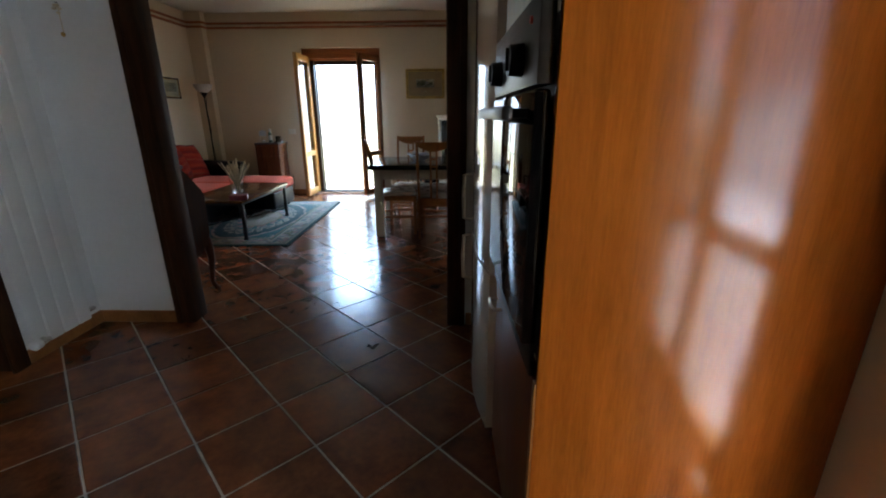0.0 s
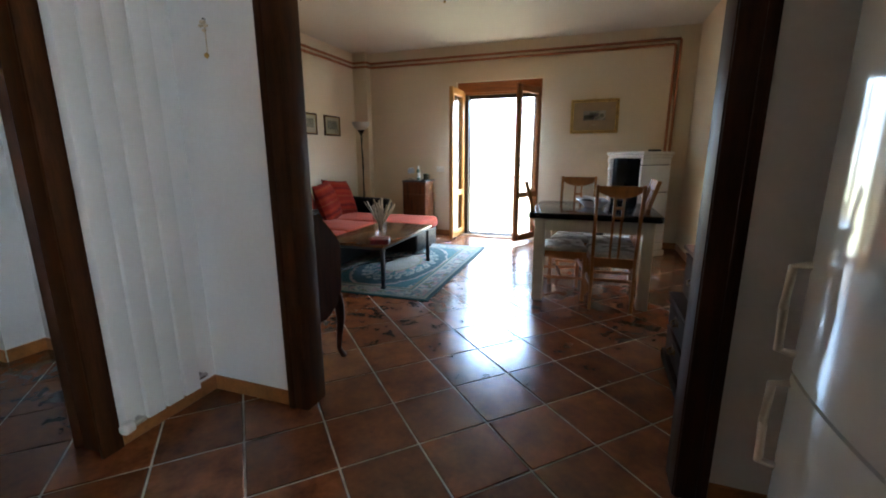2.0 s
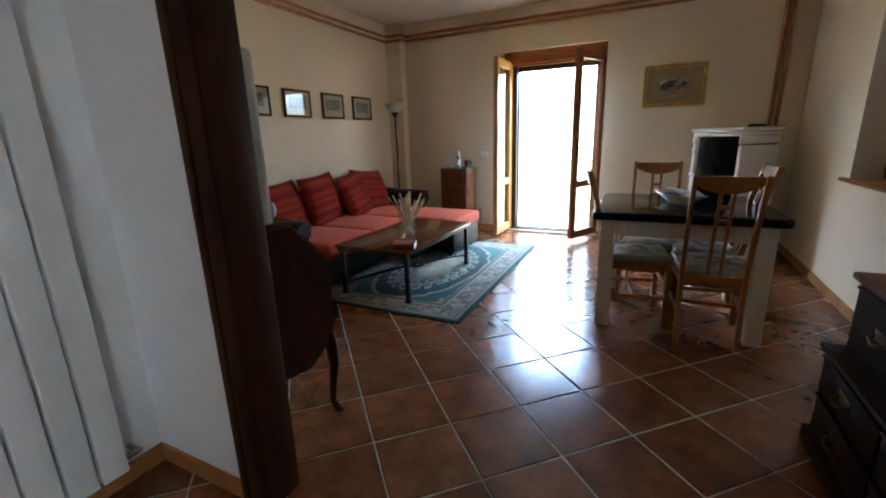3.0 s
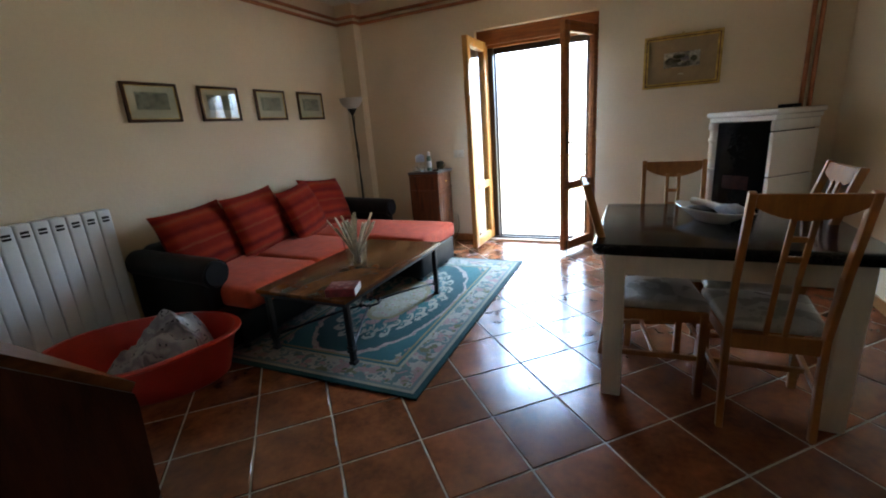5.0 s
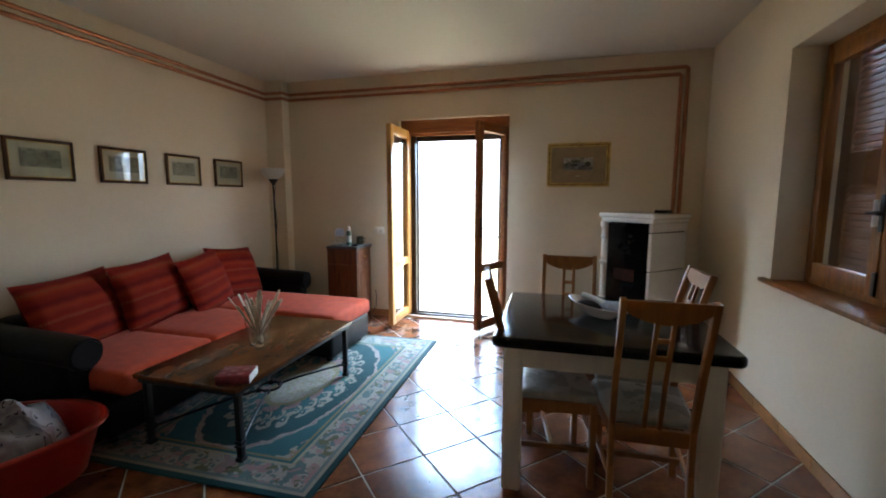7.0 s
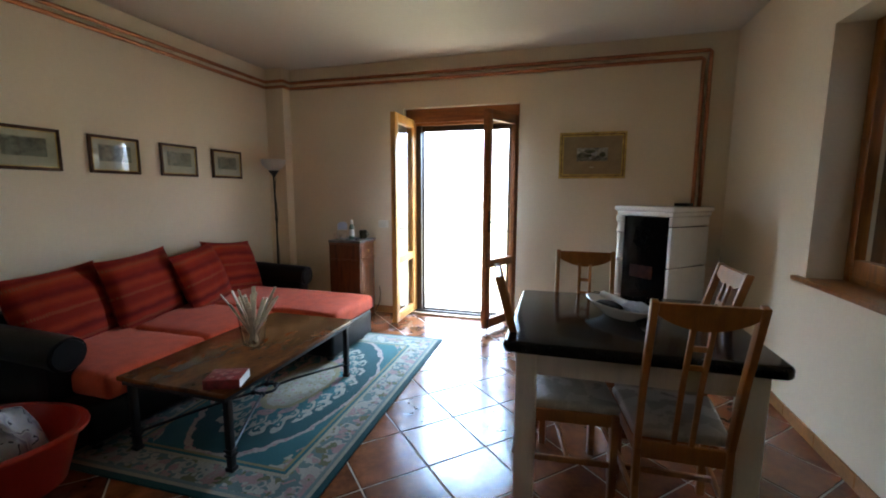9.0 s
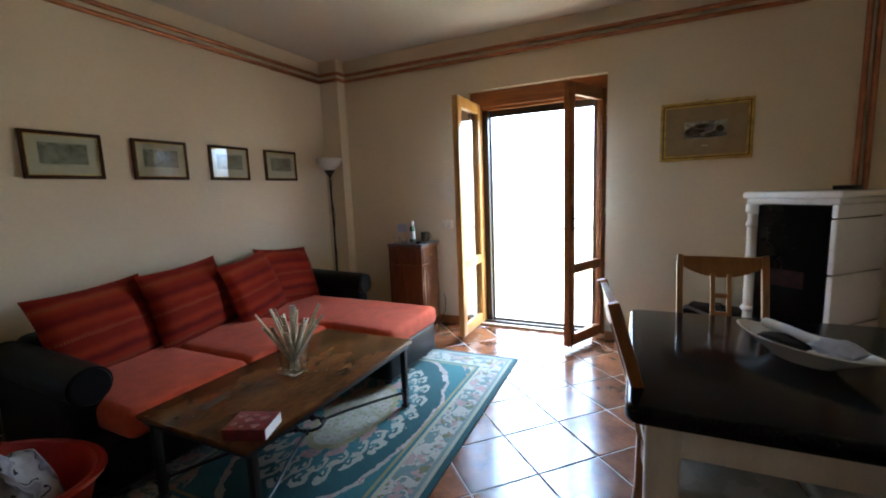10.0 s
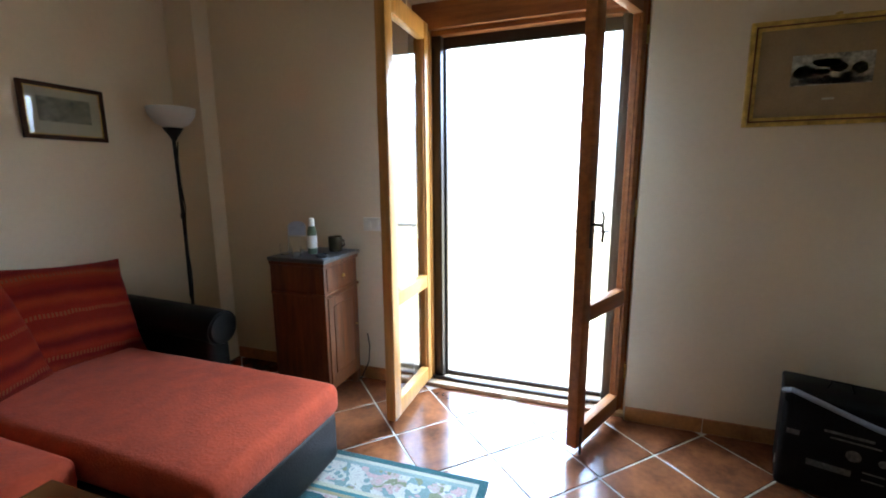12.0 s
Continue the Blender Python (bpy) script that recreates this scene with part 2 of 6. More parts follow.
CONCRETE = material("warm balcony paving", (0.64, 0.46, 0.29), 0.85, var=0.18, scale=5, fine=70, bump=0.2)
PALE_PAVING = material("pale terrace paving", (0.74, 0.72, 0.68), 0.85, var=0.1, scale=5, fine=70, bump=0.2)
GRASS = material("grassland", (0.10, 0.13, 0.045), 0.95, var=0.3, scale=0.6, fine=9, bump=0.5)
RAIL_PAINT = material("grey railing paint", (0.30, 0.31, 0.33), 0.4, var=0.06, scale=8, fine=60, bump=0.02)
BOX_RED = material("dark red card", (0.22, 0.016, 0.016), 0.4, var=0.3, scale=30, fine=120, bump=0.02)
ROSE_PRINT = material("rose print", (0.42, 0.20, 0.18), 0.45, var=0.3, scale=40, bump=0.0)
PALE_BLUE = material("pale blue print paper", (0.42, 0.46, 0.56), 0.5, var=0.1, scale=20, bump=0.0)
OLIVE_GLAZE = material("olive glaze", (0.055, 0.048, 0.03), 0.25, var=0.15, scale=14, bump=0.01)
BOTTLE_GREEN = material("green plastic bottle", (0.10, 0.15, 0.10), 0.3, var=0.1, scale=20, bump=0.0)


# ---- mesh helpers ----
def box(bm, x0, x1, y0, y1, z0, z1, bevel=0.0, seg=2):
    made = bmesh.ops.create_cube(bm, size=1.0, matrix=Matrix.Translation(((x0 + x1) / 2, (y0 + y1) / 2, (z0 + z1) / 2)) @ Matrix.Diagonal((abs(x1 - x0), abs(y1 - y0), abs(z1 - z0), 1)))
    if bevel:
        edges = list({e for v in made["verts"] for e in v.link_edges})
        bmesh.ops.bevel(bm, geom=edges, offset=bevel, segments=seg, affect="EDGES", profile=0.5)
    return bm


def rod(bm, a, b, r0, r1=None, n=12):
    """A round bar from a to b."""
    a, b = Vector(a), Vector(b)
    q = (b - a).to_track_quat("Z", "Y").to_matrix().to_4x4()
    bmesh.ops.create_cone(bm, cap_ends=True, segments=n, radius1=r0, radius2=r0 if r1 is None else r1, depth=(b - a).length, matrix=Matrix.Translation((a + b) / 2) @ q)
    return bm


def bar(bm, a, b, w, d, bevel=0.004):
    """A squared bar from a to b, w wide and d deep."""
    a, b = Vector(a), Vector(b)
    q = (b - a).to_track_quat("Z", "Y").to_matrix().to_4x4()
    made = bmesh.ops.create_cube(bm, size=1.0, matrix=Matrix.Translation((a + b) / 2) @ q @ Matrix.Diagonal((w, d, (b - a).length, 1)))
    if bevel:
        bmesh.ops.bevel(bm, geom=list({e for v in made["verts"] for e in v.link_edges}), offset=bevel, segments=2, affect="EDGES", profile=0.5)
    return bm


def lathe(bm, profile, center=(0, 0, 0), n=28, sx=1.0, sy=1.0, cap=True):
    """A turned body from (radius, height) pairs, upwards."""
    rings = []
    for r, z in profile:
        rings.append([bm.verts.new((center[0] + sx * r * math.cos(2 * math.pi * i / n), center[1] + sy * r * math.sin(2 * math.pi * i / n), center[2] + z)) for i in range(n)])
    for lo, hi in zip(rings, rings[1:]):
        for i in range(n):
            bm.faces.new((lo[i], lo[(i + 1) % n], hi[(i + 1) % n], hi[i]))
    if cap:
        bm.faces.new(rings[0][::-1])
        bm.faces.new(rings[-1])
    return bm


def tube(bm, pts, r, n=10):
    """A round pipe along a line of points."""
    pts = [Vector(p) for p in pts]
    rings = []
    for i, p in enumerate(pts):
        along = (pts[min(i + 1, len(pts) - 1)] - pts[max(i - 1, 0)]).normalized()
        side = along.cross(Vector((0.13, 0.31, 0.94))).normalized()
        up = along.cross(side)
        rings.append([bm.verts.new(p + r * (math.cos(2 * math.pi * k / n) * side + math.sin(2 * math.pi * k / n) * up)) for k in range(n)])
    for lo, hi in zip(rings, rings[1:]):
        for k in range(n):
            bm.faces.new((lo[k], lo[(k + 1) % n], hi[(k + 1) % n], hi[k]))
    bm.faces.new(rings[0][::-1])
    bm.faces.new(rings[-1])
    return bm


def extrude_outline(bm, outline, a, b, axis):
    """A flat outline (pairs) made solid between a and b along an axis."""
    def at(u, v, w):
        return {"x": (w, u, v), "y": (u, w, v), "z": (u, v, w)}[axis]
    lo = [bm.verts.new(at(u, v, a)) for u, v in outline]
    hi = [bm.verts.new(at(u, v, b)) for u, v in outline]
    k = len(outline)
    bm.faces.new(lo)
    bm.faces.new(hi[::-1])
    for i in range(k):
        bm.faces.new((lo[i], hi[i], hi[(i + 1) % k], lo[(i + 1) % k]))
    bmesh.ops.recalc_face_normals(bm, faces=bm.faces[:])
    return bm


def cushion(bm, w, d, h, puff=2.4, n=14, center=(0, 0, 0), sag=0.0):
    """A stuffed pad, w by d, h thick in the middle, with soft rounded edges and small dents."""
    grid = {}
    for s in (1, -1):
        for i in range(n + 1):
            for j in range(n + 1):
                if s < 0 and (i in (0, n) or j in (0, n)):
                    grid[s, i, j] = grid[1, i, j]
                    continue
                u, v = 2 * i / n - 1, 2 * j / n - 1
                f = ((1 - abs(u) ** puff) * (1 - abs(v) ** puff)) ** 0.5
                wave = 0.012 * noise.noise(Vector((u * 2.3 + w * 7, v * 2.3 + d * 5, s + center[1])))
                pull_u, pull_v = 1 - 0.07 * (1 - v * v) * u ** 4, 1 - 0.07 * (1 - u * u) * v ** 4
                grid[s, i, j] = bm.verts.new((center[0] + u * w / 2 * pull_u, center[1] + v * d / 2 * pull_v, center[2] + s * (h / 2 * f) + wave * f - sag * f * (s > 0)))
    for s in (1, -1):
        for i in range(n):
            for j in range(n):
                q = [grid[s, i, j], grid[s, i + 1, j], grid[s, i + 1, j + 1], grid[s, i, j + 1]]
                bm.faces.new(q if s > 0 else q[::-1])
    return bm


def soft_box(bm, x0, x1, y0, y1, z0, z1, r=0.05, crown=0.015, seed=0.0):
    """An upholstered block with well rounded edges and a slightly crowned, uneven top."""
    first = len(bm.verts)
    box(bm, x0, x1, y0, y1, z0, z1, r, 4)
    bm.verts.ensure_lookup_table()
    bmesh.ops.subdivide_edges(bm, edges=[e for e in bm.edges if e.calc_length() > 0.2 and all(v.index >= 0 for v in e.verts)], cuts=7, use_grid_fill=True)
    for v in bm.verts:
        u, w = (v.co.x - x0) / (x1 - x0), (v.co.y - y0) / (y1 - y0)
        if v.co.z > (z0 + z1) / 2:
            v.co.z += crown * 4 * max(0, u * (1 - u)) * 4 * max(0, w * (1 - w)) + 0.008 * noise.noise(Vector((v.co.x * 5, v.co.y * 5, seed)))
    return bm


def link_mesh(name, bm, mat, smooth=True):
    me = bpy.data.meshes.new(name)
    bm.normal_update()
    bm.to_mesh(me)
    bm.free()
    me.materials.append(mat)
    if smooth:
        me.polygons.foreach_set("use_smooth", [True] * len(me.polygons))
        me.set_sharp_from_angle(angle=radians(38))
    return new(name, me)


def part(name, bm, mat, parent, label="", smooth=True):
    ob = link_mesh(name, bm, mat, smooth)
    ob.parent = parent
    if label:
        tagged(ob, label)
    return ob


def thing(name, label, category, x=0, y=0, z=0, rz=0, group=""):
    ob = new(name)
    ob.empty_display_size = 0.1
    ob.matrix_basis = pose(x, y, z, 0, 0, rz)
    return tagged(ob, label, category, group)


def structure(name, bm, mat, label="", category="", smooth=False):
    return tagged(link_mesh(name, bm, mat, smooth), label or name.replace("_", " "), category or name.split("_")[0], kind="structure")


def M():
    return bmesh.new()


# ---- the plan ----
X_LEFT, X_RIGHT, Y_FAR, Y_NEAR, CEIL = -3.92, 0.64, 7.06, 2.67, 2.66
KX_LEFT, KX_RIGHT, KY_BACK, KY_FRONT = -2.21, 0.77, -1.0, 2.56

# walls of the living room
DOOR_X0, DOOR_X1, DOOR_TOP = -2.33, -1.138, 2.183
bm = M()
box(bm, X_LEFT - 0.25, DOOR_X0, Y_FAR, Y_FAR + 0.32, -0.05, CEIL + 0.1)
box(bm, DOOR_X1, X_RIGHT + 0.32, Y_FAR, Y_FAR + 0.32, -0.05, CEIL + 0.1)
box(bm, DOOR_X0, DOOR_X1, Y_FAR, Y_FAR + 0.32, DOOR_TOP, CEIL + 0.1)
box(bm, DOOR_X0, DOOR_X1, Y_FAR, Y_FAR + 0.32, -0.05, -0.01)
structure("wall_north", bm, PLASTER, "cream plastered wall with the balcony door", "wall")
structure("wall_west", box(M(), X_LEFT - 0.25, X_LEFT, Y_NEAR, Y_FAR, -0.05, CEIL + 0.1), PLASTER, "cream plastered wall behind the sofa", "wall")
WIN_Y0, WIN_Y1, WIN_Z0, WIN_Z1 = 4.40, 5.655, 0.855, 2.205
bm = M()
box(bm, X_RIGHT, X_RIGHT + 0.32, WIN_Y1, Y_FAR, -0.05, CEIL + 0.1)
box(bm, X_RIGHT, X_RIGHT + 0.32, Y_NEAR, WIN_Y0, -0.05, CEIL + 0.1)
box(bm, X_RIGHT, X_RIGHT + 0.32, WIN_Y0, WIN_Y1, -0.05, WIN_Z0)
box(bm, X_RIGHT, X_RIGHT + 0.32, WIN_Y0, WIN_Y1, WIN_Z1, CEIL + 0.1)
structure("wall_east", bm, PLASTER, "cream plastered wall with a shuttered window", "wall")
structure("corner_pillar", box(M(), X_LEFT, -3.69, 6.94, Y_FAR, -0.05, CEIL, 0.006), PLASTER, "cream plastered pillar in the room's corner", "pillar")
# the wall between kitchen and living room, open in the middle under cut corners
OP_X0, OP_X1, OP_TOP = -1.615, -0.055, 2.14
bm = M()
box(bm, -4.75, OP_X0 - 0.02, KY_FRONT, Y_NEAR, -0.05, CEIL + 0.1)
box(bm, OP_X1 + 0.02, X_RIGHT + 0.32, KY_FRONT, Y_NEAR, -0.05, CEIL + 0.1)
box(bm, OP_X0 - 0.02, OP_X1 + 0.02, KY_FRONT, Y_NEAR, OP_TOP + 0.02, CEIL + 0.1)
for s, x in ((1, OP_X0 - 0.02), (-1, OP_X1 + 0.02)):
    extrude_outline(bm, [(x, OP_TOP + 0.03), (x, 1.84), (x + s * 0.30, OP_TOP + 0.03)], KY_FRONT, Y_NEAR, "y")
structure("wall_middle", bm, PLASTER_WHITE, "white plastered wall with a wide opening", "wall")
# kitchen and hall walls
bm = M()
box(bm, KX_LEFT - 0.12, KX_LEFT, 2.03, KY_FRONT, -0.05, CEIL + 0.1)
# unseen stretch of wall, coloured dark to hold back bounced light
structure("wall_kitchen_rear", box(M(), KX_LEFT - 0.12, KX_LEFT, KY_BACK - 0.3, 0.9, -0.05, CEIL + 0.1), BOUNCE_CUT_BROWN, "unseen kitchen wall, darkened brown to cut bounce", "wall")
box(bm, KX_LEFT - 0.12, KX_LEFT, 0.9, 1.12, -0.05, CEIL + 0.1)
box(bm, KX_LEFT - 0.12, KX_LEFT, 1.12, 2.03, 2.10, CEIL + 0.1)
structure("wall_kitchen_west", bm, PLASTER_WHITE, "white plastered kitchen wall with a doorway", "wall")
BD_Y0, BD_Y1, BD_TOP = -0.42, 0.74, 2.12
bm = M()
box(bm, KX_RIGHT, KX_RIGHT + 0.25, KY_BACK - 0.3, BD_Y0, -0.05, CEIL + 0.1)
box(bm, KX_RIGHT, KX_RIGHT + 0.25, BD_Y1, KY_FRONT, -0.05, CEIL + 0.1)
box(bm, KX_RIGHT, KX_RIGHT + 0.25, BD_Y0, BD_Y1, BD_TOP, CEIL + 0.1)
structure("wall_kitchen_east", bm, PLASTER, "cream plastered kitchen wall with a glazed door", "wall")
# unseen as well, and dark for the same reason
structure("wall_south", box(M(), KX_LEFT - 0.12, KX_RIGHT + 0.25, KY_BACK - 0.3, KY_BACK, -0.05, CEIL + 0.1), BOUNCE_CUT_BROWN, "unseen kitchen back wall, darkened brown to cut bounce", "wall")
structure("wall_hall_north", box(M(), -4.75, -3.62, 2.36, KY_FRONT, -0.05, CEIL + 0.1), PLASTER_WHITE, "white plastered hall wall", "wall")
structure("wall_hall_west", box(M(), -4.95, -4.75, -0.3, Y_NEAR, -0.05, CEIL + 0.1), PLASTER_WHITE, "white plastered hall wall", "wall")
structure("wall_hall_south", box(M(), -4.95, KX_LEFT - 0.12, -0.5, -0.3, -0.05, CEIL + 0.1), PLASTER_WHITE, "white plastered hall wall", "wall")
# ceilings
structure("ceiling", box(M(), X_LEFT - 0.25, X_RIGHT + 0.32, Y_NEAR - 0.1, Y_FAR + 0.32, CEIL, CEIL + 0.2), CEILING_PAINT, "off-white painted ceiling", "ceiling")
structure("ceiling_kitchen", box(M(), -4.95, KX_RIGHT + 0.25, KY_BACK - 0.3, Y_NEAR - 0.1, CEIL, CEIL + 0.2), CEILING_PAINT, "off-white painted kitchen ceiling", "ceiling")
floor = structure("floor", box(M(), -4.95, KX_RIGHT + 0.25, KY_BACK - 0.3, Y_FAR + 0.3, -0.15, -0.0035), GROUT, "glazed terracotta tiles laid diagonally", "floor")


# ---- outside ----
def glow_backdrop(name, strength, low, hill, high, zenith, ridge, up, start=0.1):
    """Glowing far view: pale valley, bluish hills and hazy sky, daylight painted by height."""
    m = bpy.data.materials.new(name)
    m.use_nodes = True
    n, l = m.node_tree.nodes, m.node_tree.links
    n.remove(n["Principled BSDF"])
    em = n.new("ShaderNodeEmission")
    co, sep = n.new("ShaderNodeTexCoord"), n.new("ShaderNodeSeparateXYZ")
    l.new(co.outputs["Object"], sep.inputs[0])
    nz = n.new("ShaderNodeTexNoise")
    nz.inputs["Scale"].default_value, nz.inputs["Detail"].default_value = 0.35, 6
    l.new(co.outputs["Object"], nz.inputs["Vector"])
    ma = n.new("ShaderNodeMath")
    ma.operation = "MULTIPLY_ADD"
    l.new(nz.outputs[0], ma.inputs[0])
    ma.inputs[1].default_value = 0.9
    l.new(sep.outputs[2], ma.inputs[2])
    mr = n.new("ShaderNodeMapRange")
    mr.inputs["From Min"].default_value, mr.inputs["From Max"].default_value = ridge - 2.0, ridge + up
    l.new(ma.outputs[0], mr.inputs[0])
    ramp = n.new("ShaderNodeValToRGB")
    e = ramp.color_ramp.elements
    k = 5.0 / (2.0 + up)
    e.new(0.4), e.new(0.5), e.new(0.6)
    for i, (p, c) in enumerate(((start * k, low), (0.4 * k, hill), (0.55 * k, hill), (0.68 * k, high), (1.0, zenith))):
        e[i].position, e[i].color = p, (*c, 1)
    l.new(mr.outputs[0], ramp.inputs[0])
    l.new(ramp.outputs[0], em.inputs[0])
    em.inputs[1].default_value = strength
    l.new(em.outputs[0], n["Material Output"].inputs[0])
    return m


# hills dimmed and zenith raised so the glow falls steeply into the room
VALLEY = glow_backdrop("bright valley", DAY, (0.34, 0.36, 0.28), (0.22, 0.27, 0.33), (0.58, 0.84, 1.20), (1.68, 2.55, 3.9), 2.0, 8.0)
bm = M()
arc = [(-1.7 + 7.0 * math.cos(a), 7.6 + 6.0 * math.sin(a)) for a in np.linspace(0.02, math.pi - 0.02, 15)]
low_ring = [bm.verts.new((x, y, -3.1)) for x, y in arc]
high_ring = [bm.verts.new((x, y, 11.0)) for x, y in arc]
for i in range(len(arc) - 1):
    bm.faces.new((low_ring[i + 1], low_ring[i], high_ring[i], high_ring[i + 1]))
structure("backdrop", bm, VALLEY, "glowing backdrop painted as hazy valley, far hills and sky", "backdrop")
# glowing panel: low band raised to light the kitchen, sky kept dim
YARD = glow_backdrop("bright yard", DAY_BACK, (3.6, 3.8, 4.0), (0.42, 0.52, 0.60), (0.11, 0.15, 0.20), (0.11, 0.15, 0.20), 1.1, 3.0, 0.12)
structure("backdrop_yard", box(M(), 3.6, 3.65, -4.5, 2.2, -0.25, 4.4), YARD, "glowing backdrop for the yard and sky beside the house", "backdrop")
structure("ground", box(M(), -300, 300, -300, 400, -3.3, -3.2), GRASS, "grassy ground around the house", "ground")
structure("terrace", box(M(), KX_RIGHT + 0.25, 3.6, -4.5, 2.2, -0.3, -0.03), PALE_PAVING, "sunny pale concrete terrace", "pavement")
structure("balcony_floor", box(M(), -4.6, 1.4, Y_FAR + 0.32, 8.62, -0.32, -0.09, 0.01), CONCRETE, "concrete balcony floor with a low edge", "balcony")
railing = thing("balcony_railing", "thin painted steel railing along the balcony", "railing", -1.6, 8.45, -0.09)
part("top_rail", box(M(), -2.9, 2.9, -0.02, 0.02, 0.893, 0.92, 0.003), RAIL_PAINT, railing)
part("bottom_rail", box(M(), -2.9, 2.9, -0.006, 0.006, 0.09, 0.098, 0.002), RAIL_PAINT, railing)
for i in range(45):
    x = -2.86 + i * 0.13
    big = i % 9 == 0
    bm = M()
    r = 0.010 if big else 0.003
    box(bm, x - r, x + r, -r, r, 0.0 if big else 0.11, 0.9)
    part("post" if big else "baluster", bm, RAIL_PAINT, railing)


# ---- joinery of the openings ----
def opening_trim():
    """Dark stained lining and casings of the wide opening, with cut upper corners."""
    t = thing("opening_trim", "dark stained wooden lining of the wide opening", "door frame", 0, 0, 0)
    tagged(t, kind="structure")
    for s, x in ((1, OP_X0), (-1, OP_X1)):
        part("jamb", box(M(), x - s * 0.02, x, KY_FRONT - 0.012, Y_NEAR + 0.012, 0, 1.85, 0.003), DARK_WOOD, t)
        for y0, y1 in ((KY_FRONT - 0.02, KY_FRONT - 0.002), (Y_NEAR + 0.002, Y_NEAR + 0.02)):
            a, b = sorted((x - s * 0.105, x - s * 0.004))
            part("casing", box(M(), a, b, y0, y1, 0, 1.86, 0.006), DARK_WOOD, t)
            a, b = sorted((x - s * 0.105, x - s * 0.07))
            yy = (y0 - 0.009, y0) if y0 < KY_FRONT else (y1, y1 + 0.009)
            part("moulding", box(M(), a, b, yy[0], yy[1], 0, 1.86, 0.004), DARK_WOOD, t)
        bm = M()
        bar(bm, (x - s * 0.0, (KY_FRONT + Y_NEAR) / 2, 1.84), (x + s * 0.29, (KY_FRONT + Y_NEAR) / 2, OP_TOP), 0.16, 0.022, 0.003)
        part("corner_brace", bm, DARK_WOOD, t)
        for y in (KY_FRONT - 0.011, Y_NEAR + 0.011):
            bm = M()
            extrude_outline(bm, [(x - s * 0.10, 1.86), (x - s * 0.004, 1.86), (x + s * 0.28, OP_TOP - 0.004), (x + s * 0.28, OP_TOP + 0.10), (x - s * 0.02, OP_TOP + 0.10), (x - s * 0.10, 2.0)], y - 0.009, y + 0.009, "y")
            part("corner_casing", bm, DARK_WOOD, t)
    part("head", box(M(), OP_X0 + 0.27, OP_X1 - 0.27, KY_FRONT - 0.012, Y_NEAR + 0.012, OP_TOP, OP_TOP + 0.02, 0.003), DARK_WOOD, t)
    for y in (KY_FRONT - 0.011, Y_NEAR + 0.011):
        part("head_casing", box(M(), OP_X0 + 0.285, OP_X1 - 0.285, y - 0.009, y + 0.009, OP_TOP - 0.004, OP_TOP + 0.10, 0.004), DARK_WOOD, t)


opening_trim()


def hall_door():
    t = thing("hall_door", "dark stained wooden door standing open into the hall", "door", KX_LEFT - 0.11, 2.0, 0.0)
    tagged(t, kind="structure")
    part("casing", box(M(), 0.112, 0.132, -0.015, 0.07, 0, 2.1, 0.006), DARK_WOOD, t)
    part("casing", box(M(), 0.112, 0.132, -0.98, -0.885, 0, 2.1, 0.006), DARK_WOOD, t)
    part("head_casing", box(M(), 0.112, 0.132, -0.98, 0.07, 2.1, 2.19, 0.006), DARK_WOOD, t)
    part("jamb", box(M(), -0.03, 0.112, 0.008, 0.03, 0, 2.1, 0.003), DARK_WOOD, t)
    part("jamb", box(M(), -0.03, 0.112, -0.90, -0.88, 0, 2.1, 0.003), DARK_WOOD, t)
    part("casing", box(M(), -0.05, -0.03, 0.012, 0.09, 0, 2.1, 0.005), DARK_WOOD, t)
    leaf = part("leaf", box(M(), -0.84, 0, -0.02, 0.02, 0.01, 2.08, 0.004), DARK_WOOD, t)
    leaf.matrix_basis = pose(-0.03, 0.0, 0, 0, 0, -31)
    for z0, z1 in ((0.2, 0.95), (1.1, 1.95)):
        part("panel", box(M(), -0.70, -0.14, -0.028, 0.028, z0, z1, 0.012), DARK_WOOD, leaf)
    part("handle", rod(M(), (-0.78, -0.05, 1.03), (-0.68, -0.05, 1.03), 0.009), DARK_BRASS, leaf)


hall_door()


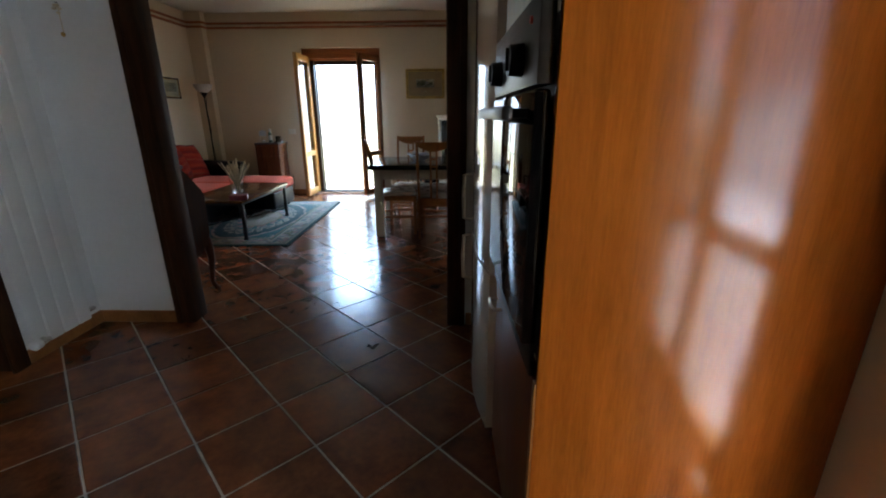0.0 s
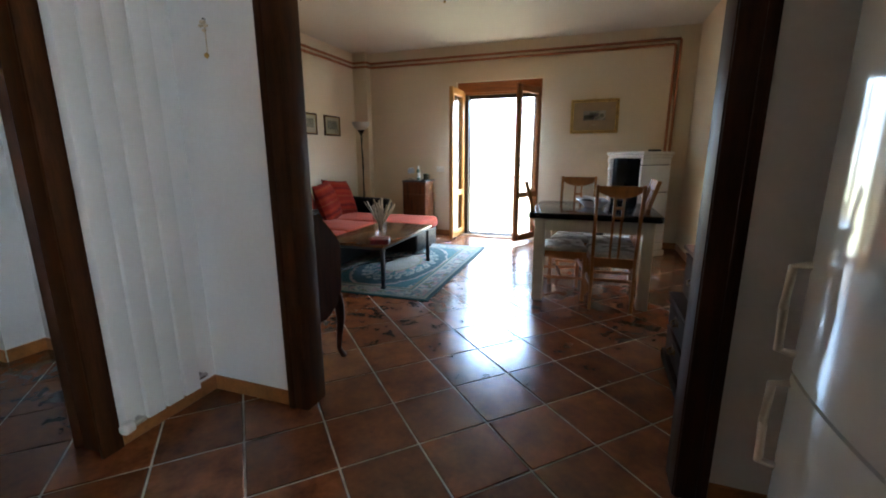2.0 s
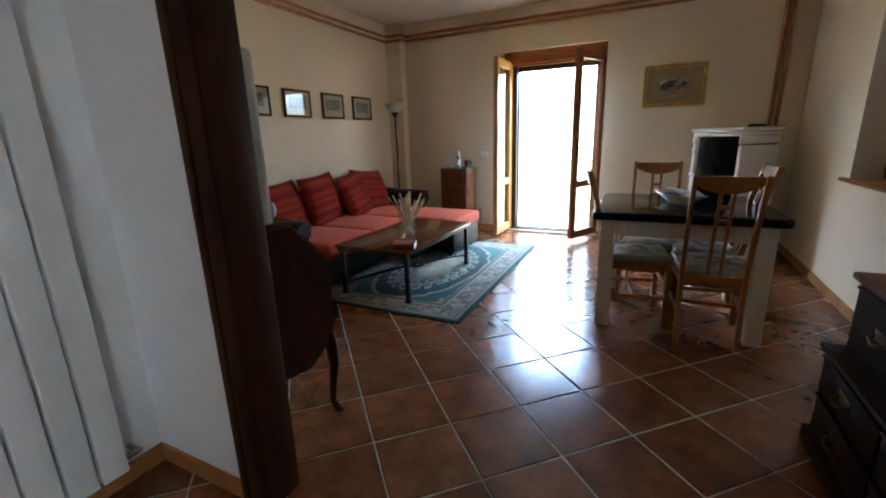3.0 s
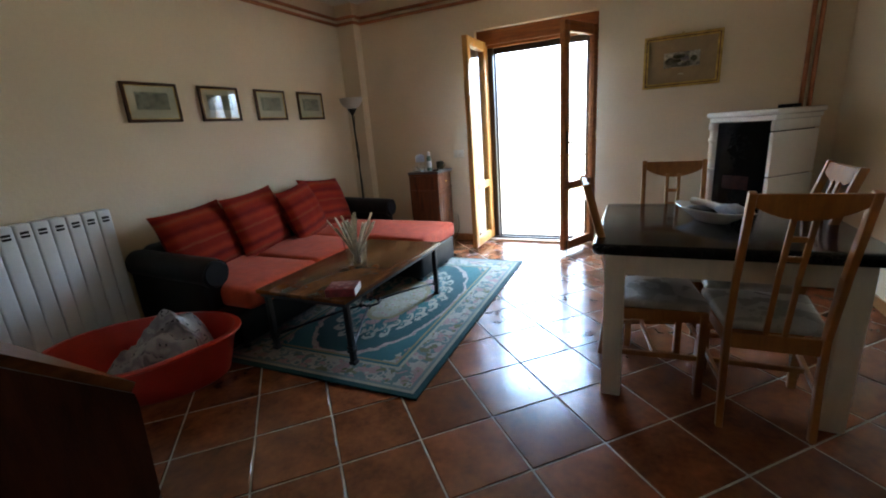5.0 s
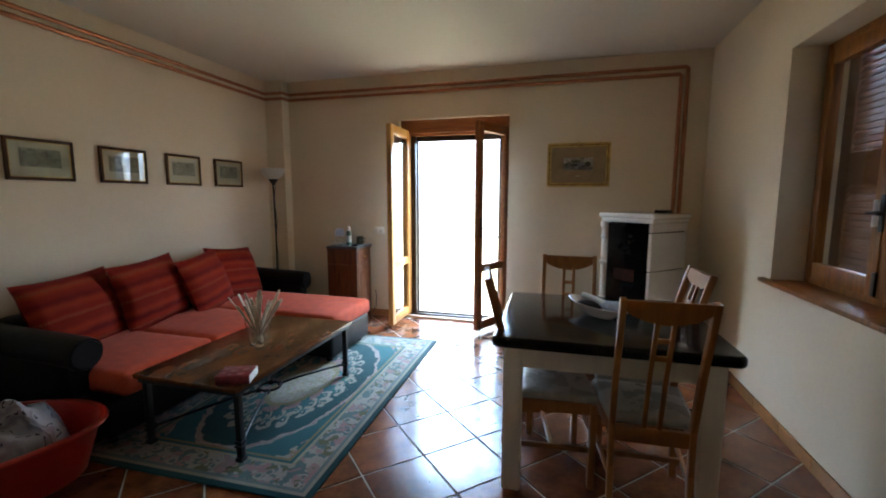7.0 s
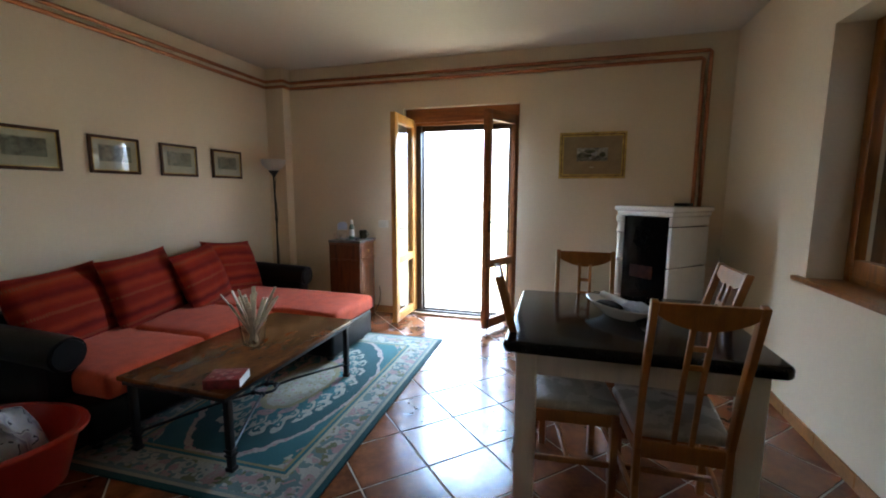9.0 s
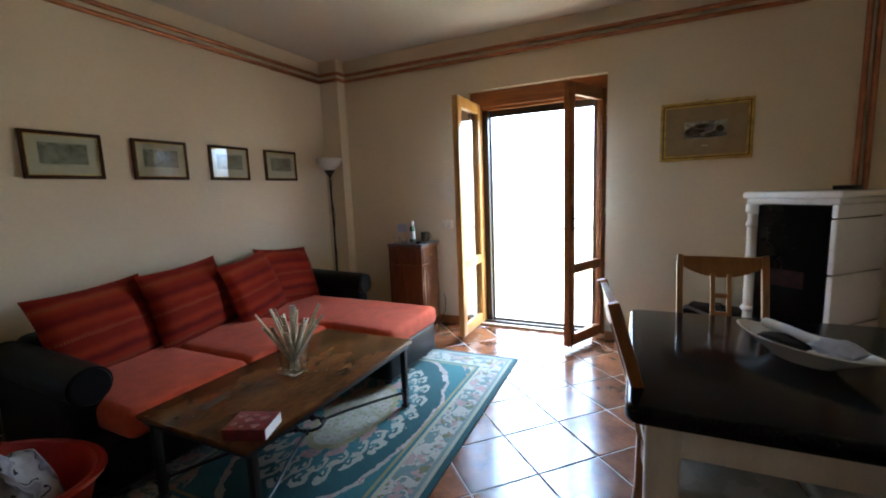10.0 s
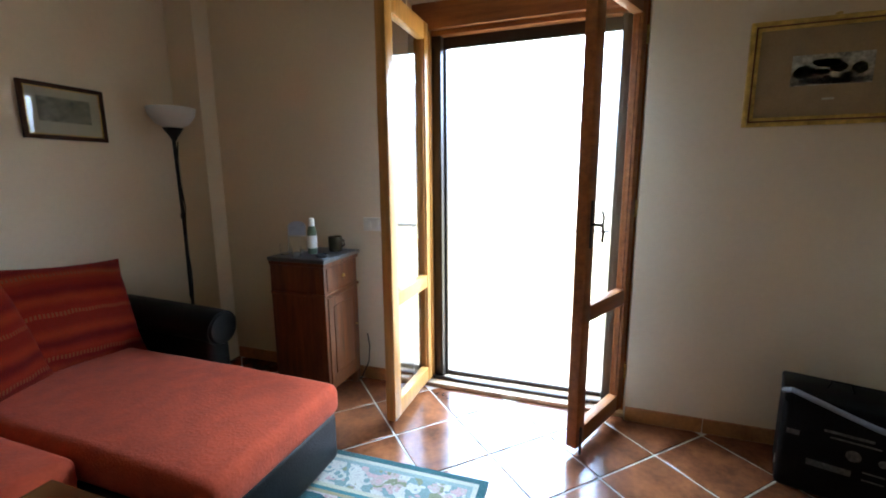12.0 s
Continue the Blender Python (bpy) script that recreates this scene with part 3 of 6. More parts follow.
def balcony_door():
    """Two glazed leaves opened inwards, frame, header and threshold."""
    t = thing("door_1", "glazed wooden balcony door with both leaves standing open", "door", 0, 0, 0)
    tagged(t, kind="structure")
    y0, y1 = Y_FAR + 0.07, Y_FAR + 0.135
    xa, xb = DOOR_X0 + 0.001, DOOR_X1 - 0.001
    part("frame_post", box(M(), xa, xa + 0.10, y0, y1, 0, 2.044, 0.006), SUNLIT_WOOD, t)
    part("frame_post", box(M(), xb - 0.075, xb, y0, y1, 0, 2.044, 0.006), SHADED_WOOD, t)
    part("frame_post", box(M(), xb - 0.03, xb, y0 - 0.014, y0, 0, 2.14, 0.005), SHADED_WOOD, t)
    part("header", box(M(), xa, xb, y0 - 0.006, y1 - 0.004, 2.045, DOOR_TOP - 0.001, 0.006), SHADED_WOOD, t)
    part("header_lip", box(M(), xa + 0.1, xb - 0.075, y0 + 0.02, y1 + 0.01, 2.018, 2.045, 0.004), SHADED_WOOD, t)
    part("shutter_guide", box(M(), xa + 0.10, xa + 0.155, y1 - 0.035, y1 + 0.07, 0.02, 2.03, 0.004), ALU_DARK, t)
    part("shutter_guide", box(M(), xa + 0.155, xa + 0.168, y1 + 0.02, y1 + 0.06, 0.02, 2.03, 0.003), ALU_DARK, t)
    part("shutter_guide", box(M(), xb - 0.115, xb - 0.075, y1 - 0.035, y1 + 0.07, 0.02, 2.03, 0.004), ALU_DARK, t)
    part("shutter_end", box(M(), xa + 0.10, xb - 0.075, y1 + 0.012, y1 + 0.035, 1.96, 2.03, 0.004), ALU_DARK, t)
    part("threshold", box(M(), DOOR_X0, DOOR_X1, Y_FAR + 0.02, Y_FAR + 0.30, -0.008, 0.022, 0.005), CONCRETE, t)
    part("threshold_bar", box(M(), xa + 0.1, xb - 0.075, y0, y0 + 0.022, 0.022, 0.042, 0.003), ALU_DARK, t)
    part("threshold_bar", box(M(), xa + 0.1, xb - 0.075, y1 + 0.03, y1 + 0.045, 0.022, 0.046, 0.003), ALU_DARK, t)

    def leaf(x, y, angle, w, mat, side):
        lf = part("leaf", box(M(), 0, 0.055, -0.026, 0.026, 0.042, 2.07, 0.005), mat, t)
        lf.matrix_basis = pose(x, y, 0, 0, 0, angle)
        part("stile", box(M(), w - 0.075, w, -0.026, 0.026, 0.042, 2.07, 0.006), mat, lf)
        for z0, z1 in ((0.042, 0.13), (0.625, 0.70), (1.98, 2.07)):
            part("rail", box(M(), 0.052, w - 0.072, -0.024, 0.024, z0, z1, 0.005), mat, lf)
        for z0, z1 in ((0.12, 0.63), (0.695, 1.985)):
            g = part("pane", box(M(), 0.05, w - 0.07, -0.003, 0.003, z0, z1), GLASS, lf, "clear window glass")
            g.visible_shadow = False
            for xx in (0.055, w - 0.083):
                part("bead", box(M(), xx, xx + 0.008, -0.014, 0.014, z0 + 0.005, z1 - 0.005, 0.002), mat, lf)
        for z in (0.25, 1.1, 1.9):
            part("hinge", rod(M(), (-0.006, side * 0.03, z - 0.04), (-0.006, side * 0.03, z + 0.04), 0.008), BRASS, lf)
        return lf

    # sun on the left leaf and shade on the right are in the colours
    leaf(DOOR_X0 + 0.075, Y_FAR + 0.055, -90, 0.52, SUNLIT_WOOD, -1)
    right = leaf(DOOR_X1 - 0.035, Y_FAR + 0.055, 180 + 64.5, 0.50, SHADED_WOOD, 1)
    bm = M()
    rod(bm, (0.465, 0.026, 1.06), (0.465, 0.075, 1.06), 0.007)
    tube(bm, [(0.465, 0.075, 1.06), (0.465, 0.08, 1.03), (0.462, 0.075, 0.99)], 0.006)
    tube(bm, [(0.465, 0.075, 1.06), (0.465, 0.08, 1.09), (0.462, 0.07, 1.12)], 0.005)
    part("handle", bm, IRON, right, "dark iron lever handle")
    part("handle_plate", box(M(), 0.455, 0.475, 0.024, 0.03, 0.96, 1.16, 0.002), IRON, right)
    part("bolt", rod(M(), (0.47, 0.03, 0.008), (0.47, 0.03, 0.14), 0.006), IRON, right)


balcony_door()


def side_window():
    t = thing("window_1", "varnished wooden window with closed slatted shutters outside", "window", 0, 0, 0)
    tagged(t, kind="structure")
    x0, x1 = X_RIGHT + 0.17, X_RIGHT + 0.225
    part("window_sill", box(M(), X_RIGHT - 0.035, X_RIGHT + 0.18, WIN_Y0 - 0.03, WIN_Y1 + 0.09, WIN_Z0 - 0.022, WIN_Z0 + 0.004, 0.005), SASH_WOOD, t, "varnished wooden window sill")
    part("window_frame", box(M(), x0, x1, WIN_Y1 - 0.05, WIN_Y1, WIN_Z0, WIN_Z1, 0.004), SASH_WOOD, t)
    part("window_frame", box(M(), x0, x1, WIN_Y0, WIN_Y0 + 0.05, WIN_Z0, WIN_Z1, 0.004), SASH_WOOD, t)
    part("window_frame", box(M(), x0, x1, WIN_Y0 + 0.05, WIN_Y1 - 0.05, WIN_Z1 - 0.06, WIN_Z1, 0.004), SASH_WOOD, t)
    part("window_frame", box(M(), x0, x1, WIN_Y0 + 0.05, WIN_Y1 - 0.05, WIN_Z0, WIN_Z0 + 0.05, 0.004), SASH_WOOD, t)
    mid = (WIN_Y0 + WIN_Y1) / 2
    for a, b in ((mid + 0.003, WIN_Y1 - 0.045), (WIN_Y0 + 0.045, mid - 0.003)):
        sash = part("sash", box(M(), x0 - 0.022, x1 - 0.02, b - 0.065, b, WIN_Z0 + 0.04, WIN_Z1 - 0.05, 0.006), SASH_WOOD, t)
        part("stile", box(M(), x0 - 0.022, x1 - 0.02, a, a + 0.065, WIN_Z0 + 0.04, WIN_Z1 - 0.05, 0.006), SASH_WOOD, sash)
        part("rail", box(M(), x0 - 0.02, x1 - 0.022, a + 0.06, b - 0.06, WIN_Z0 + 0.04, WIN_Z0 + 0.13, 0.006), SASH_WOOD, sash)
        part("rail", box(M(), x0 - 0.02, x1 - 0.022, a + 0.06, b - 0.06, WIN_Z1 - 0.13, WIN_Z1 - 0.05, 0.006), SASH_WOOD, sash)
        g = part("pane", box(M(), x0 + 0.006, x0 + 0.011, a + 0.06, b - 0.06, WIN_Z0 + 0.12, WIN_Z1 - 0.12), GLASS, sash, "clear window glass")
        g.visible_shadow = False
        sh = part("shutter", box(M(), x1 + 0.055, x1 + 0.09, a, a + 0.05, WIN_Z0, WIN_Z1, 0.004), SHUTTER_WOOD, t)
        part("shutter_stile", box(M(), x1 + 0.055, x1 + 0.09, b - 0.05, b + 0.04, WIN_Z0, WIN_Z1, 0.004), SHUTTER_WOOD, sh)
        part("shutter_rail", box(M(), x1 + 0.055, x1 + 0.09, a + 0.05, b - 0.05, 1.43, 1.60, 0.004), SHUTTER_WOOD, sh)
        for k in range(38):
            z = WIN_Z0 + 0.025 + k * 0.034
            if 1.45 < z < 1.57:
                continue
            bm = M()
            bar(bm, (x1 + 0.062, 0, z - 0.020), (x1 + 0.084, 0, z + 0.020), b - a - 0.1, 0.007, 0.0)
            bmesh.ops.translate(bm, verts=bm.verts, vec=(0, (a + b) / 2, 0))
            part("slat", bm, SHUTTER_WOOD, sh)
    hd = part("handle_plate", box(M(), x0 - 0.03, x0 - 0.02, mid - 0.012, mid + 0.018, 1.20, 1.37, 0.004), IRON, t)
    part("handle", rod(M(), (x0 - 0.05, mid + 0.003, 1.295), (x0 - 0.05, mid + 0.003, 1.345), 0.011), PAPER, hd, "white porcelain handle")
    part("handle", rod(M(), (x0 - 0.05, mid + 0.003, 1.225), (x0 - 0.05, mid + 0.003, 1.275), 0.011), PAPER, hd, "white porcelain handle")
    part("handle_stem", rod(M(), (x0 - 0.055, mid + 0.003, 1.285), (x0 - 0.02, mid + 0.003, 1.285), 0.012), IRON, hd)
    part("handle_bar", rod(M(), (x0 - 0.045, mid + 0.003, 1.285), (x0 - 0.045, mid + 0.075, 1.285), 0.007), IRON, hd)
    part("espagnolette", box(M(), x0 - 0.035, x0 - 0.022, mid - 0.012, mid + 0.012, WIN_Z0 + 0.05, WIN_Z0 + 0.16, 0.003), IRON, t)


side_window()


def back_door():
    t = thing("door_2", "glazed wooden terrace door of the kitchen", "door", KX_RIGHT + 0.14, 0, 0)
    tagged(t, kind="structure")
    mid = (BD_Y0 + BD_Y1) / 2
    # the terrace door shares the tone lightened for sun
    for y0, y1 in ((BD_Y0, BD_Y0 + 0.08), (BD_Y1 - 0.08, BD_Y1), (mid - 0.05, mid + 0.05)):
        part("stile", box(M(), -0.03, 0.03, y0, y1, 0, BD_TOP, 0.005), SUNLIT_WOOD, t)
    for z0, z1 in ((0, 0.12), (0.80, 0.87), (BD_TOP - 0.1, BD_TOP)):
        part("rail", box(M(), -0.026, 0.026, BD_Y0 + 0.08, BD_Y1 - 0.08, z0, z1, 0.005), SUNLIT_WOOD, t)
    for y0, y1 in ((BD_Y0 + 0.07, mid - 0.04), (mid + 0.04, BD_Y1 - 0.07)):
        g = part("pane", box(M(), -0.003, 0.003, y0, y1, 0.1, BD_TOP - 0.09), GLASS, t, "clear window glass")
        g.visible_shadow = False


back_door()

# ---- copper heating pipes ----
for k, (z, xv, dy) in enumerate(((2.515, 0.440, 0.0), (2.455, 0.388, 0.0))):
    p = thing("heating_pipe", "copper coloured heating pipe running below the ceiling", "pipe", 0, 0, 0, group="heating pipes")
    o = 0.022
    pts = [(X_LEFT + o, 2.75, z), (X_LEFT + o, 6.94 - o, z), (-3.69 + o, 6.94 - o, z), (-3.69 + o, Y_FAR - o, z), (xv, Y_FAR - o, z), (xv, Y_FAR - o, 0.45)]
    line = []
    for a, b in zip(pts, pts[1:]):
        a, b = Vector(a), Vector(b)
        line += [a + (b - a).normalized() * 0.012, b - (b - a).normalized() * 0.012]
    part("pipe", tube(M(), [pts[0], *line[1:-1], pts[-1]], 0.0165, 12), COPPER, p)
    for cx, cy in ((X_LEFT + o, 3.4), (X_LEFT + o, 4.6), (X_LEFT + o, 5.8), (-2.9, Y_FAR - o), (-1.7, Y_FAR - o), (-0.5, Y_FAR - o)):
        along = (0, 1, 0) if cx < -3.8 else (1, 0, 0)
        c, d = Vector((cx, cy, z)), Vector(along) * 0.012
        part("clip", rod(M(), c - d, c + d, 0.019), COPPER, p)


# ---- kitchen ----
def tall_unit():
    t = thing("oven_cabinet", "tall glossy cherry kitchen cabinet housing an oven", "cabinet", 0.15, 0.93, 0, 1.8)
    part("side_panel", box(M(), 0.0, 0.615, 0.0, 0.02, 0.0, 2.12, 0.003), CHERRY, t, "glossy cherry side panel")
    part("side_panel", box(M(), 0.0, 0.615, 0.58, 0.60, 0.0, 2.12, 0.003), CHERRY, t)
    part("carcass", box(M(), 0.02, 0.61, 0.02, 0.58, 0.1, 2.11), CREAM_PAINT, t)
    part("plinth", box(M(), 0.05, 0.06, 0.02, 0.58, 0.0, 0.1), BLACK_PLASTIC, t)
    part("lower_door", box(M(), -0.003, 0.018, 0.022, 0.578, 0.105, 0.72, 0.004), RED_VENEER, t, "dark red-brown cabinet door")
    part("upper_door", box(M(), -0.003, 0.018, 0.022, 0.578, 1.415, 2.115, 0.004), CREAM_PAINT, t)
    part("filler_strip", box(M(), 0.012, 0.03, 0.602, 0.655, 0.0, 2.115, 0.002), CREAM_PAINT, t, "narrow cream filler strip")
    part("edge_strip", box(M(), -0.004, 0.0, 0.002, 0.02, 0.0, 0.72, 0.001), BEECH, t, "pale wooden edge strip")
    for z in (0.66,):
        bm = M()
        tube(bm, [(-0.003, 0.46, z), (-0.03, 0.46, z), (-0.033, 0.50, z), (-0.03, 0.54, z), (-0.003, 0.54, z)], 0.006)
        part("handle", bm, STEEL, t, "steel bow handle")


tall_unit()


def oven():
    t = thing("oven", "built-in steel oven with a black glass door and two knobs", "oven", 0.1463, 0.952, 0.725, 1.8)
    part("body", box(M(), 0.02, 0.5, 0.02, 0.54, 0.005, 0.66), BLACK_PLASTIC, t)
    part("door_glass", box(M(), -0.028, 0.0, 0.0, 0.555, 0.07, 0.535, 0.006), BLACK_GLASS, t, "black glass oven door")
    part("lower_trim", box(M(), -0.010, 0.0, 0.0, 0.56, 0.0, 0.066, 0.004), OVEN_STEEL, t)
    part("control_panel", box(M(), -0.026, 0.0, 0.0, 0.555, 0.541, 0.68, 0.004), OVEN_STEEL, t, "brushed steel control panel")
    bar_part = part("handle", box(M(), -0.075, -0.055, 0.04, 0.515, 0.485, 0.510, 0.006), OVEN_STEEL, t)
    for y in (0.06, 0.50):
        part("handle_stem", box(M(), -0.058, -0.026, y - 0.01, y + 0.01, 0.489, 0.506, 0.003), BLACK_PLASTIC, bar_part)
    for y in (0.14, 0.43):
        bm = M()
        rod(bm, (-0.026, y, 0.592), (-0.052, y, 0.592), 0.03, 0.027, 24)
        box(bm, -0.058, -0.047, y - 0.005, y + 0.005, 0.574, 0.614, 0.002)
        part("knob", bm, BLACK_PLASTIC, t, "black knob")
    part("lamp", rod(M(), (-0.026, 0.06, 0.645), (-0.03, 0.06, 0.645), 0.006), RED_PLASTIC, t)


oven()


def fridge():
    t = thing("fridge", "glossy white fridge freezer with two doors", "fridge", 0.095, 1.60, 0, 3.0)
    part("body", box(M(), 0.07, 0.66, 0.0, 0.60, 0.03, 1.86, 0.01), WHITE_ENAMEL, t)
    part("base", box(M(), 0.09, 0.64, 0.02, 0.58, 0.0, 0.05), BLACK_PLASTIC, t)
    for nm, z0, z1 in (("freezer_door", 0.05, 0.688), ("fridge_door", 0.698, 1.86)):
        bm = M()
        n = 12
        outline = [(0.065, 0.0), (0.065, 0.6)]
        for i in range(n + 1):
            u = i / n
            yy = 0.6 - 0.6 * u
            outline.append((0.018 - 0.028 * (1 - (2 * u - 1) ** 2), yy))
        extrude_outline(bm, outline, z0, z1, "z")
        part(nm, bm, WHITE_ENAMEL, t)
    for z0, z1 in ((0.46, 0.68), (0.755, 0.965)):
        bm = M()
        tube(bm, [(0.0, 0.56, z0), (-0.032, 0.565, z0 + 0.006), (-0.036, 0.565, (z0 + z1) / 2), (-0.032, 0.565, z1 - 0.006), (0.0, 0.56, z1)], 0.0095)
        part("handle", bm, WHITE_ENAMEL, t, "white plastic handle")


fridge()


def panel_radiator():
    t = thing("radiator", "tall white column radiator on the kitchen wall", "radiator", KX_LEFT, 2.05, 0)
    for k in range(4):
        y = k * 0.09
        bm = M()
        box(bm, 0.032, 0.085, y + 0.005, y + 0.085, 0.10, 2.13, 0.005, 2)
        part("column", bm, RADIATOR_PAINT, t)
    part("collector", box(M(), 0.026, 0.034, 0.03, 0.34, 0.16, 0.22, 0.006), RADIATOR_PAINT, t)
    part("collector", box(M(), 0.026, 0.034, 0.03, 0.34, 2.02, 2.08, 0.006), RADIATOR_PAINT, t)
    for z in (0.3, 1.9):
        part("bracket", box(M(), 0.0, 0.034, 0.16, 0.20, z - 0.02, z + 0.02), RADIATOR_PAINT, t)
    v = part("valve", lathe(M(), [(0.004, 0), (0.024, 0.004), (0.026, 0.035), (0.018, 0.045), (0.004, 0.048)], n=16), RADIATOR_PAINT, t, "white radiator valve")
    v.matrix_basis = pose(0.115, 0.01, 0.135, 90, 0, 0)
    part("valve_body", rod(M(), (0.115, 0.0, 0.135), (0.115, 0.06, 0.135), 0.011), STEEL, t)
    part("valve_pipe", rod(M(), (0.08, 0.05, 0.135), (0.12, 0.05, 0.135), 0.011), STEEL, t)
    part("lower_valve", rod(M(), (0.06, 0.355, 0.14), (0.06, 0.41, 0.14), 0.012), STEEL, t)
    part("lower_pipe", rod(M(), (0.0, 0.40, 0.14), (0.06, 0.40, 0.14), 0.009), STEEL, t)


panel_radiator()


def wall_charm():
    t = thing("wall_charm", "small dried flower charm hanging on the white wall", "ornament", -2.0, KY_FRONT - 0.003, 1.60)
    bm = M()
    rod(bm, (0, -0.004, 0.03), (0, -0.004, 0.16), 0.002, n=6)
    part("stem", bm, PAPER_STICK, t)
    for dx, dz, r in ((0, 0.15, 0.016), (0.014, 0.135, 0.012), (-0.013, 0.137, 0.012), (0.004, 0.118, 0.011)):
        part("flower", lathe(M(), [(0.002, -r * 0.5), (r, -r * 0.2), (r * 0.9, r * 0.4), (0.002, r * 0.5)], (dx, -0.012, dz), 9, 1, 0.6), PAPER_STICK, t)
    part("bead", lathe(M(), [(0.002, -0.012), (0.011, -0.004), (0.011, 0.006), (0.002, 0.012)], (0, -0.01, 0.02), 10, 1, 0.7), BRASS, t)
    part("nail", rod(M(), (0, 0.002, 0.165), (0, -0.012, 0.165), 0.002, n=6), IRON, t)


wall_charm()


# ---- living room: large things ----
def rug():
    m = bpy.data.materials.new("oriental rug pile")
    m.use_nodes = True
    n, l = m.node_tree.nodes, m.node_tree.links
    b = n["Principled BSDF"]
    b.inputs["Roughness"].default_value = 0.95
    b.inputs["Specular IOR Level"].default_value = 0.15
    b.inputs["Sheen Weight"].default_value, b.inputs["Sheen Roughness"].default_value = 0.16, 0.4
    co, sep = n.new("ShaderNodeTexCoord"), n.new("ShaderNodeSeparateXYZ")
    l.new(co.outputs["Object"], sep.inputs[0])

    def calc(op, a, c=None, d=None):
        k = n.new("ShaderNodeMath")
        k.operation = op
        for i, v in enumerate((a, c, d)):
            if v is None:
                continue
            if isinstance(v, (int, float)):
                k.inputs[i].default_value = v
            else:
                l.new(v, k.inputs[i])
        return k.outputs[0]

    def pick(fac, a, c):
        k = n.new("ShaderNodeMix")
        k.data_type = "RGBA"
        l.new(fac, k.inputs[0])
        for i, v in ((6, a), (7, c)):
            if isinstance(v, tuple):
                k.inputs[i].default_value = (*v, 1)
            else:
                l.new(v, k.inputs[i])
        return k.outputs[2]

    def cells(scale, seed):
        mp = n.new("ShaderNodeMapping")
        mp.inputs["Location"].default_value = (seed, seed * 1.7, 0)
        l.new(co.outputs["Object"], mp.inputs[0])
        v = n.new("ShaderNodeTexVoronoi")
        v.inputs["Scale"].default_value = scale
        l.new(mp.outputs[0], v.inputs["Vector"])
        return v

    TEAL, DEEP, CREAM, ROSE, OLIVE = (0.022, 0.098, 0.098), (0.009, 0.052, 0.053), (0.27, 0.245, 0.19), (0.27, 0.155, 0.14), (0.20, 0.155, 0.075)
    W, L = 0.70, 1.107
    # the weave wanders a little, so that no motif is quite regular
    wob = n.new("ShaderNodeTexNoise")
    wob.inputs["Scale"].default_value, wob.inputs["Detail"].default_value = 13, 4
    l.new(co.outputs["Object"], wob.inputs["Vector"])
    wsep = n.new("ShaderNodeSeparateColor")
    l.new(wob.outputs["Color"], wsep.inputs[0])
    x0, y0 = sep.outputs[0], sep.outputs[1]
    x = calc("ADD", x0, calc("MULTIPLY", calc("SUBTRACT", wsep.outputs[0], 0.5), 0.085))
    y = calc("ADD", y0, calc("MULTIPLY", calc("SUBTRACT", wsep.outputs[1], 0.5), 0.085))
    ax, ay = calc("ABSOLUTE", x0), calc("ABSOLUTE", y0)
    edge = calc("MINIMUM", calc("SUBTRACT", W, ax), calc("SUBTRACT", L, ay))
    va, vb = cells(17.0, 3.1), cells(27.0, 8.3)
    petal = calc("LESS_THAN", va.outputs["Distance"], 0.24)
    corolla = calc("LESS_THAN", calc("ABSOLUTE", calc("SUBTRACT", va.outputs["Distance"], 0.36)), 0.10)
    speck = calc("LESS_THAN", vb.outputs["Distance"], 0.33)
    # oval medallion with chains of scrolls round it
    ex, ey = calc("DIVIDE", x, 0.44), calc("DIVIDE", y, 0.86)
    rad = calc("SQRT", calc("ADD", calc("MULTIPLY", ex, ex), calc("MULTIPLY", ey, ey)))
    turn = calc("DIVIDE", calc("ARCTAN2", ey, ex), 2 * math.pi)

    def scrolls(count, shift, mid, half, aspect, inner, width):
        u = calc("SUBTRACT", calc("FRACT", calc("MULTIPLY_ADD", turn, float(count), shift)), 0.5)
        v = calc("MULTIPLY", calc("DIVIDE", calc("SUBTRACT", rad, mid), half), aspect)
        d = calc("SQRT", calc("ADD", calc("MULTIPLY", u, u), calc("MULTIPLY", v, v)))
        curl = calc("LESS_THAN", calc("ABSOLUTE", calc("SUBTRACT", d, inner)), width)
        gap = calc("GREATER_THAN", calc("MULTIPLY_ADD", u, 1.4, v), -0.26)
        bud = calc("LESS_THAN", d, width * 0.8)
        return calc("MAXIMUM", calc("MULTIPLY", curl, gap), bud)

    oval = pick(calc("LESS_THAN", rad, 0.985), TEAL, DEEP)
    lobes = calc("ADD", rad, calc("MULTIPLY", calc("ABSOLUTE", calc("SINE", calc("MULTIPLY", turn, 22 * math.pi))), -0.05))
    oval = pick(calc("LESS_THAN", lobes, 0.66), oval, TEAL)
    oval = pick(scrolls(22, 0.0, 0.70, 0.11, 0.5, 0.33, 0.115), oval, CREAM)
    oval = pick(scrolls(22, 0.5, 0.60, 0.10, 0.5, 0.30, 0.10), oval, (0.30, 0.25, 0.19))
    oval = pick(scrolls(11, 0.25, 0.47, 0.09, 0.5, 0.26, 0.13), oval, ROSE)
    oval = pick(calc("LESS_THAN", rad, 0.42), oval, pick(petal, pick(corolla, pick(speck, (0.24, 0.21, 0.15), OLIVE), CREAM), ROSE))
    oval = pick(calc("LESS_THAN", calc("ABSOLUTE", calc("SUBTRACT", rad, 0.415)), 0.03), oval, OLIVE)
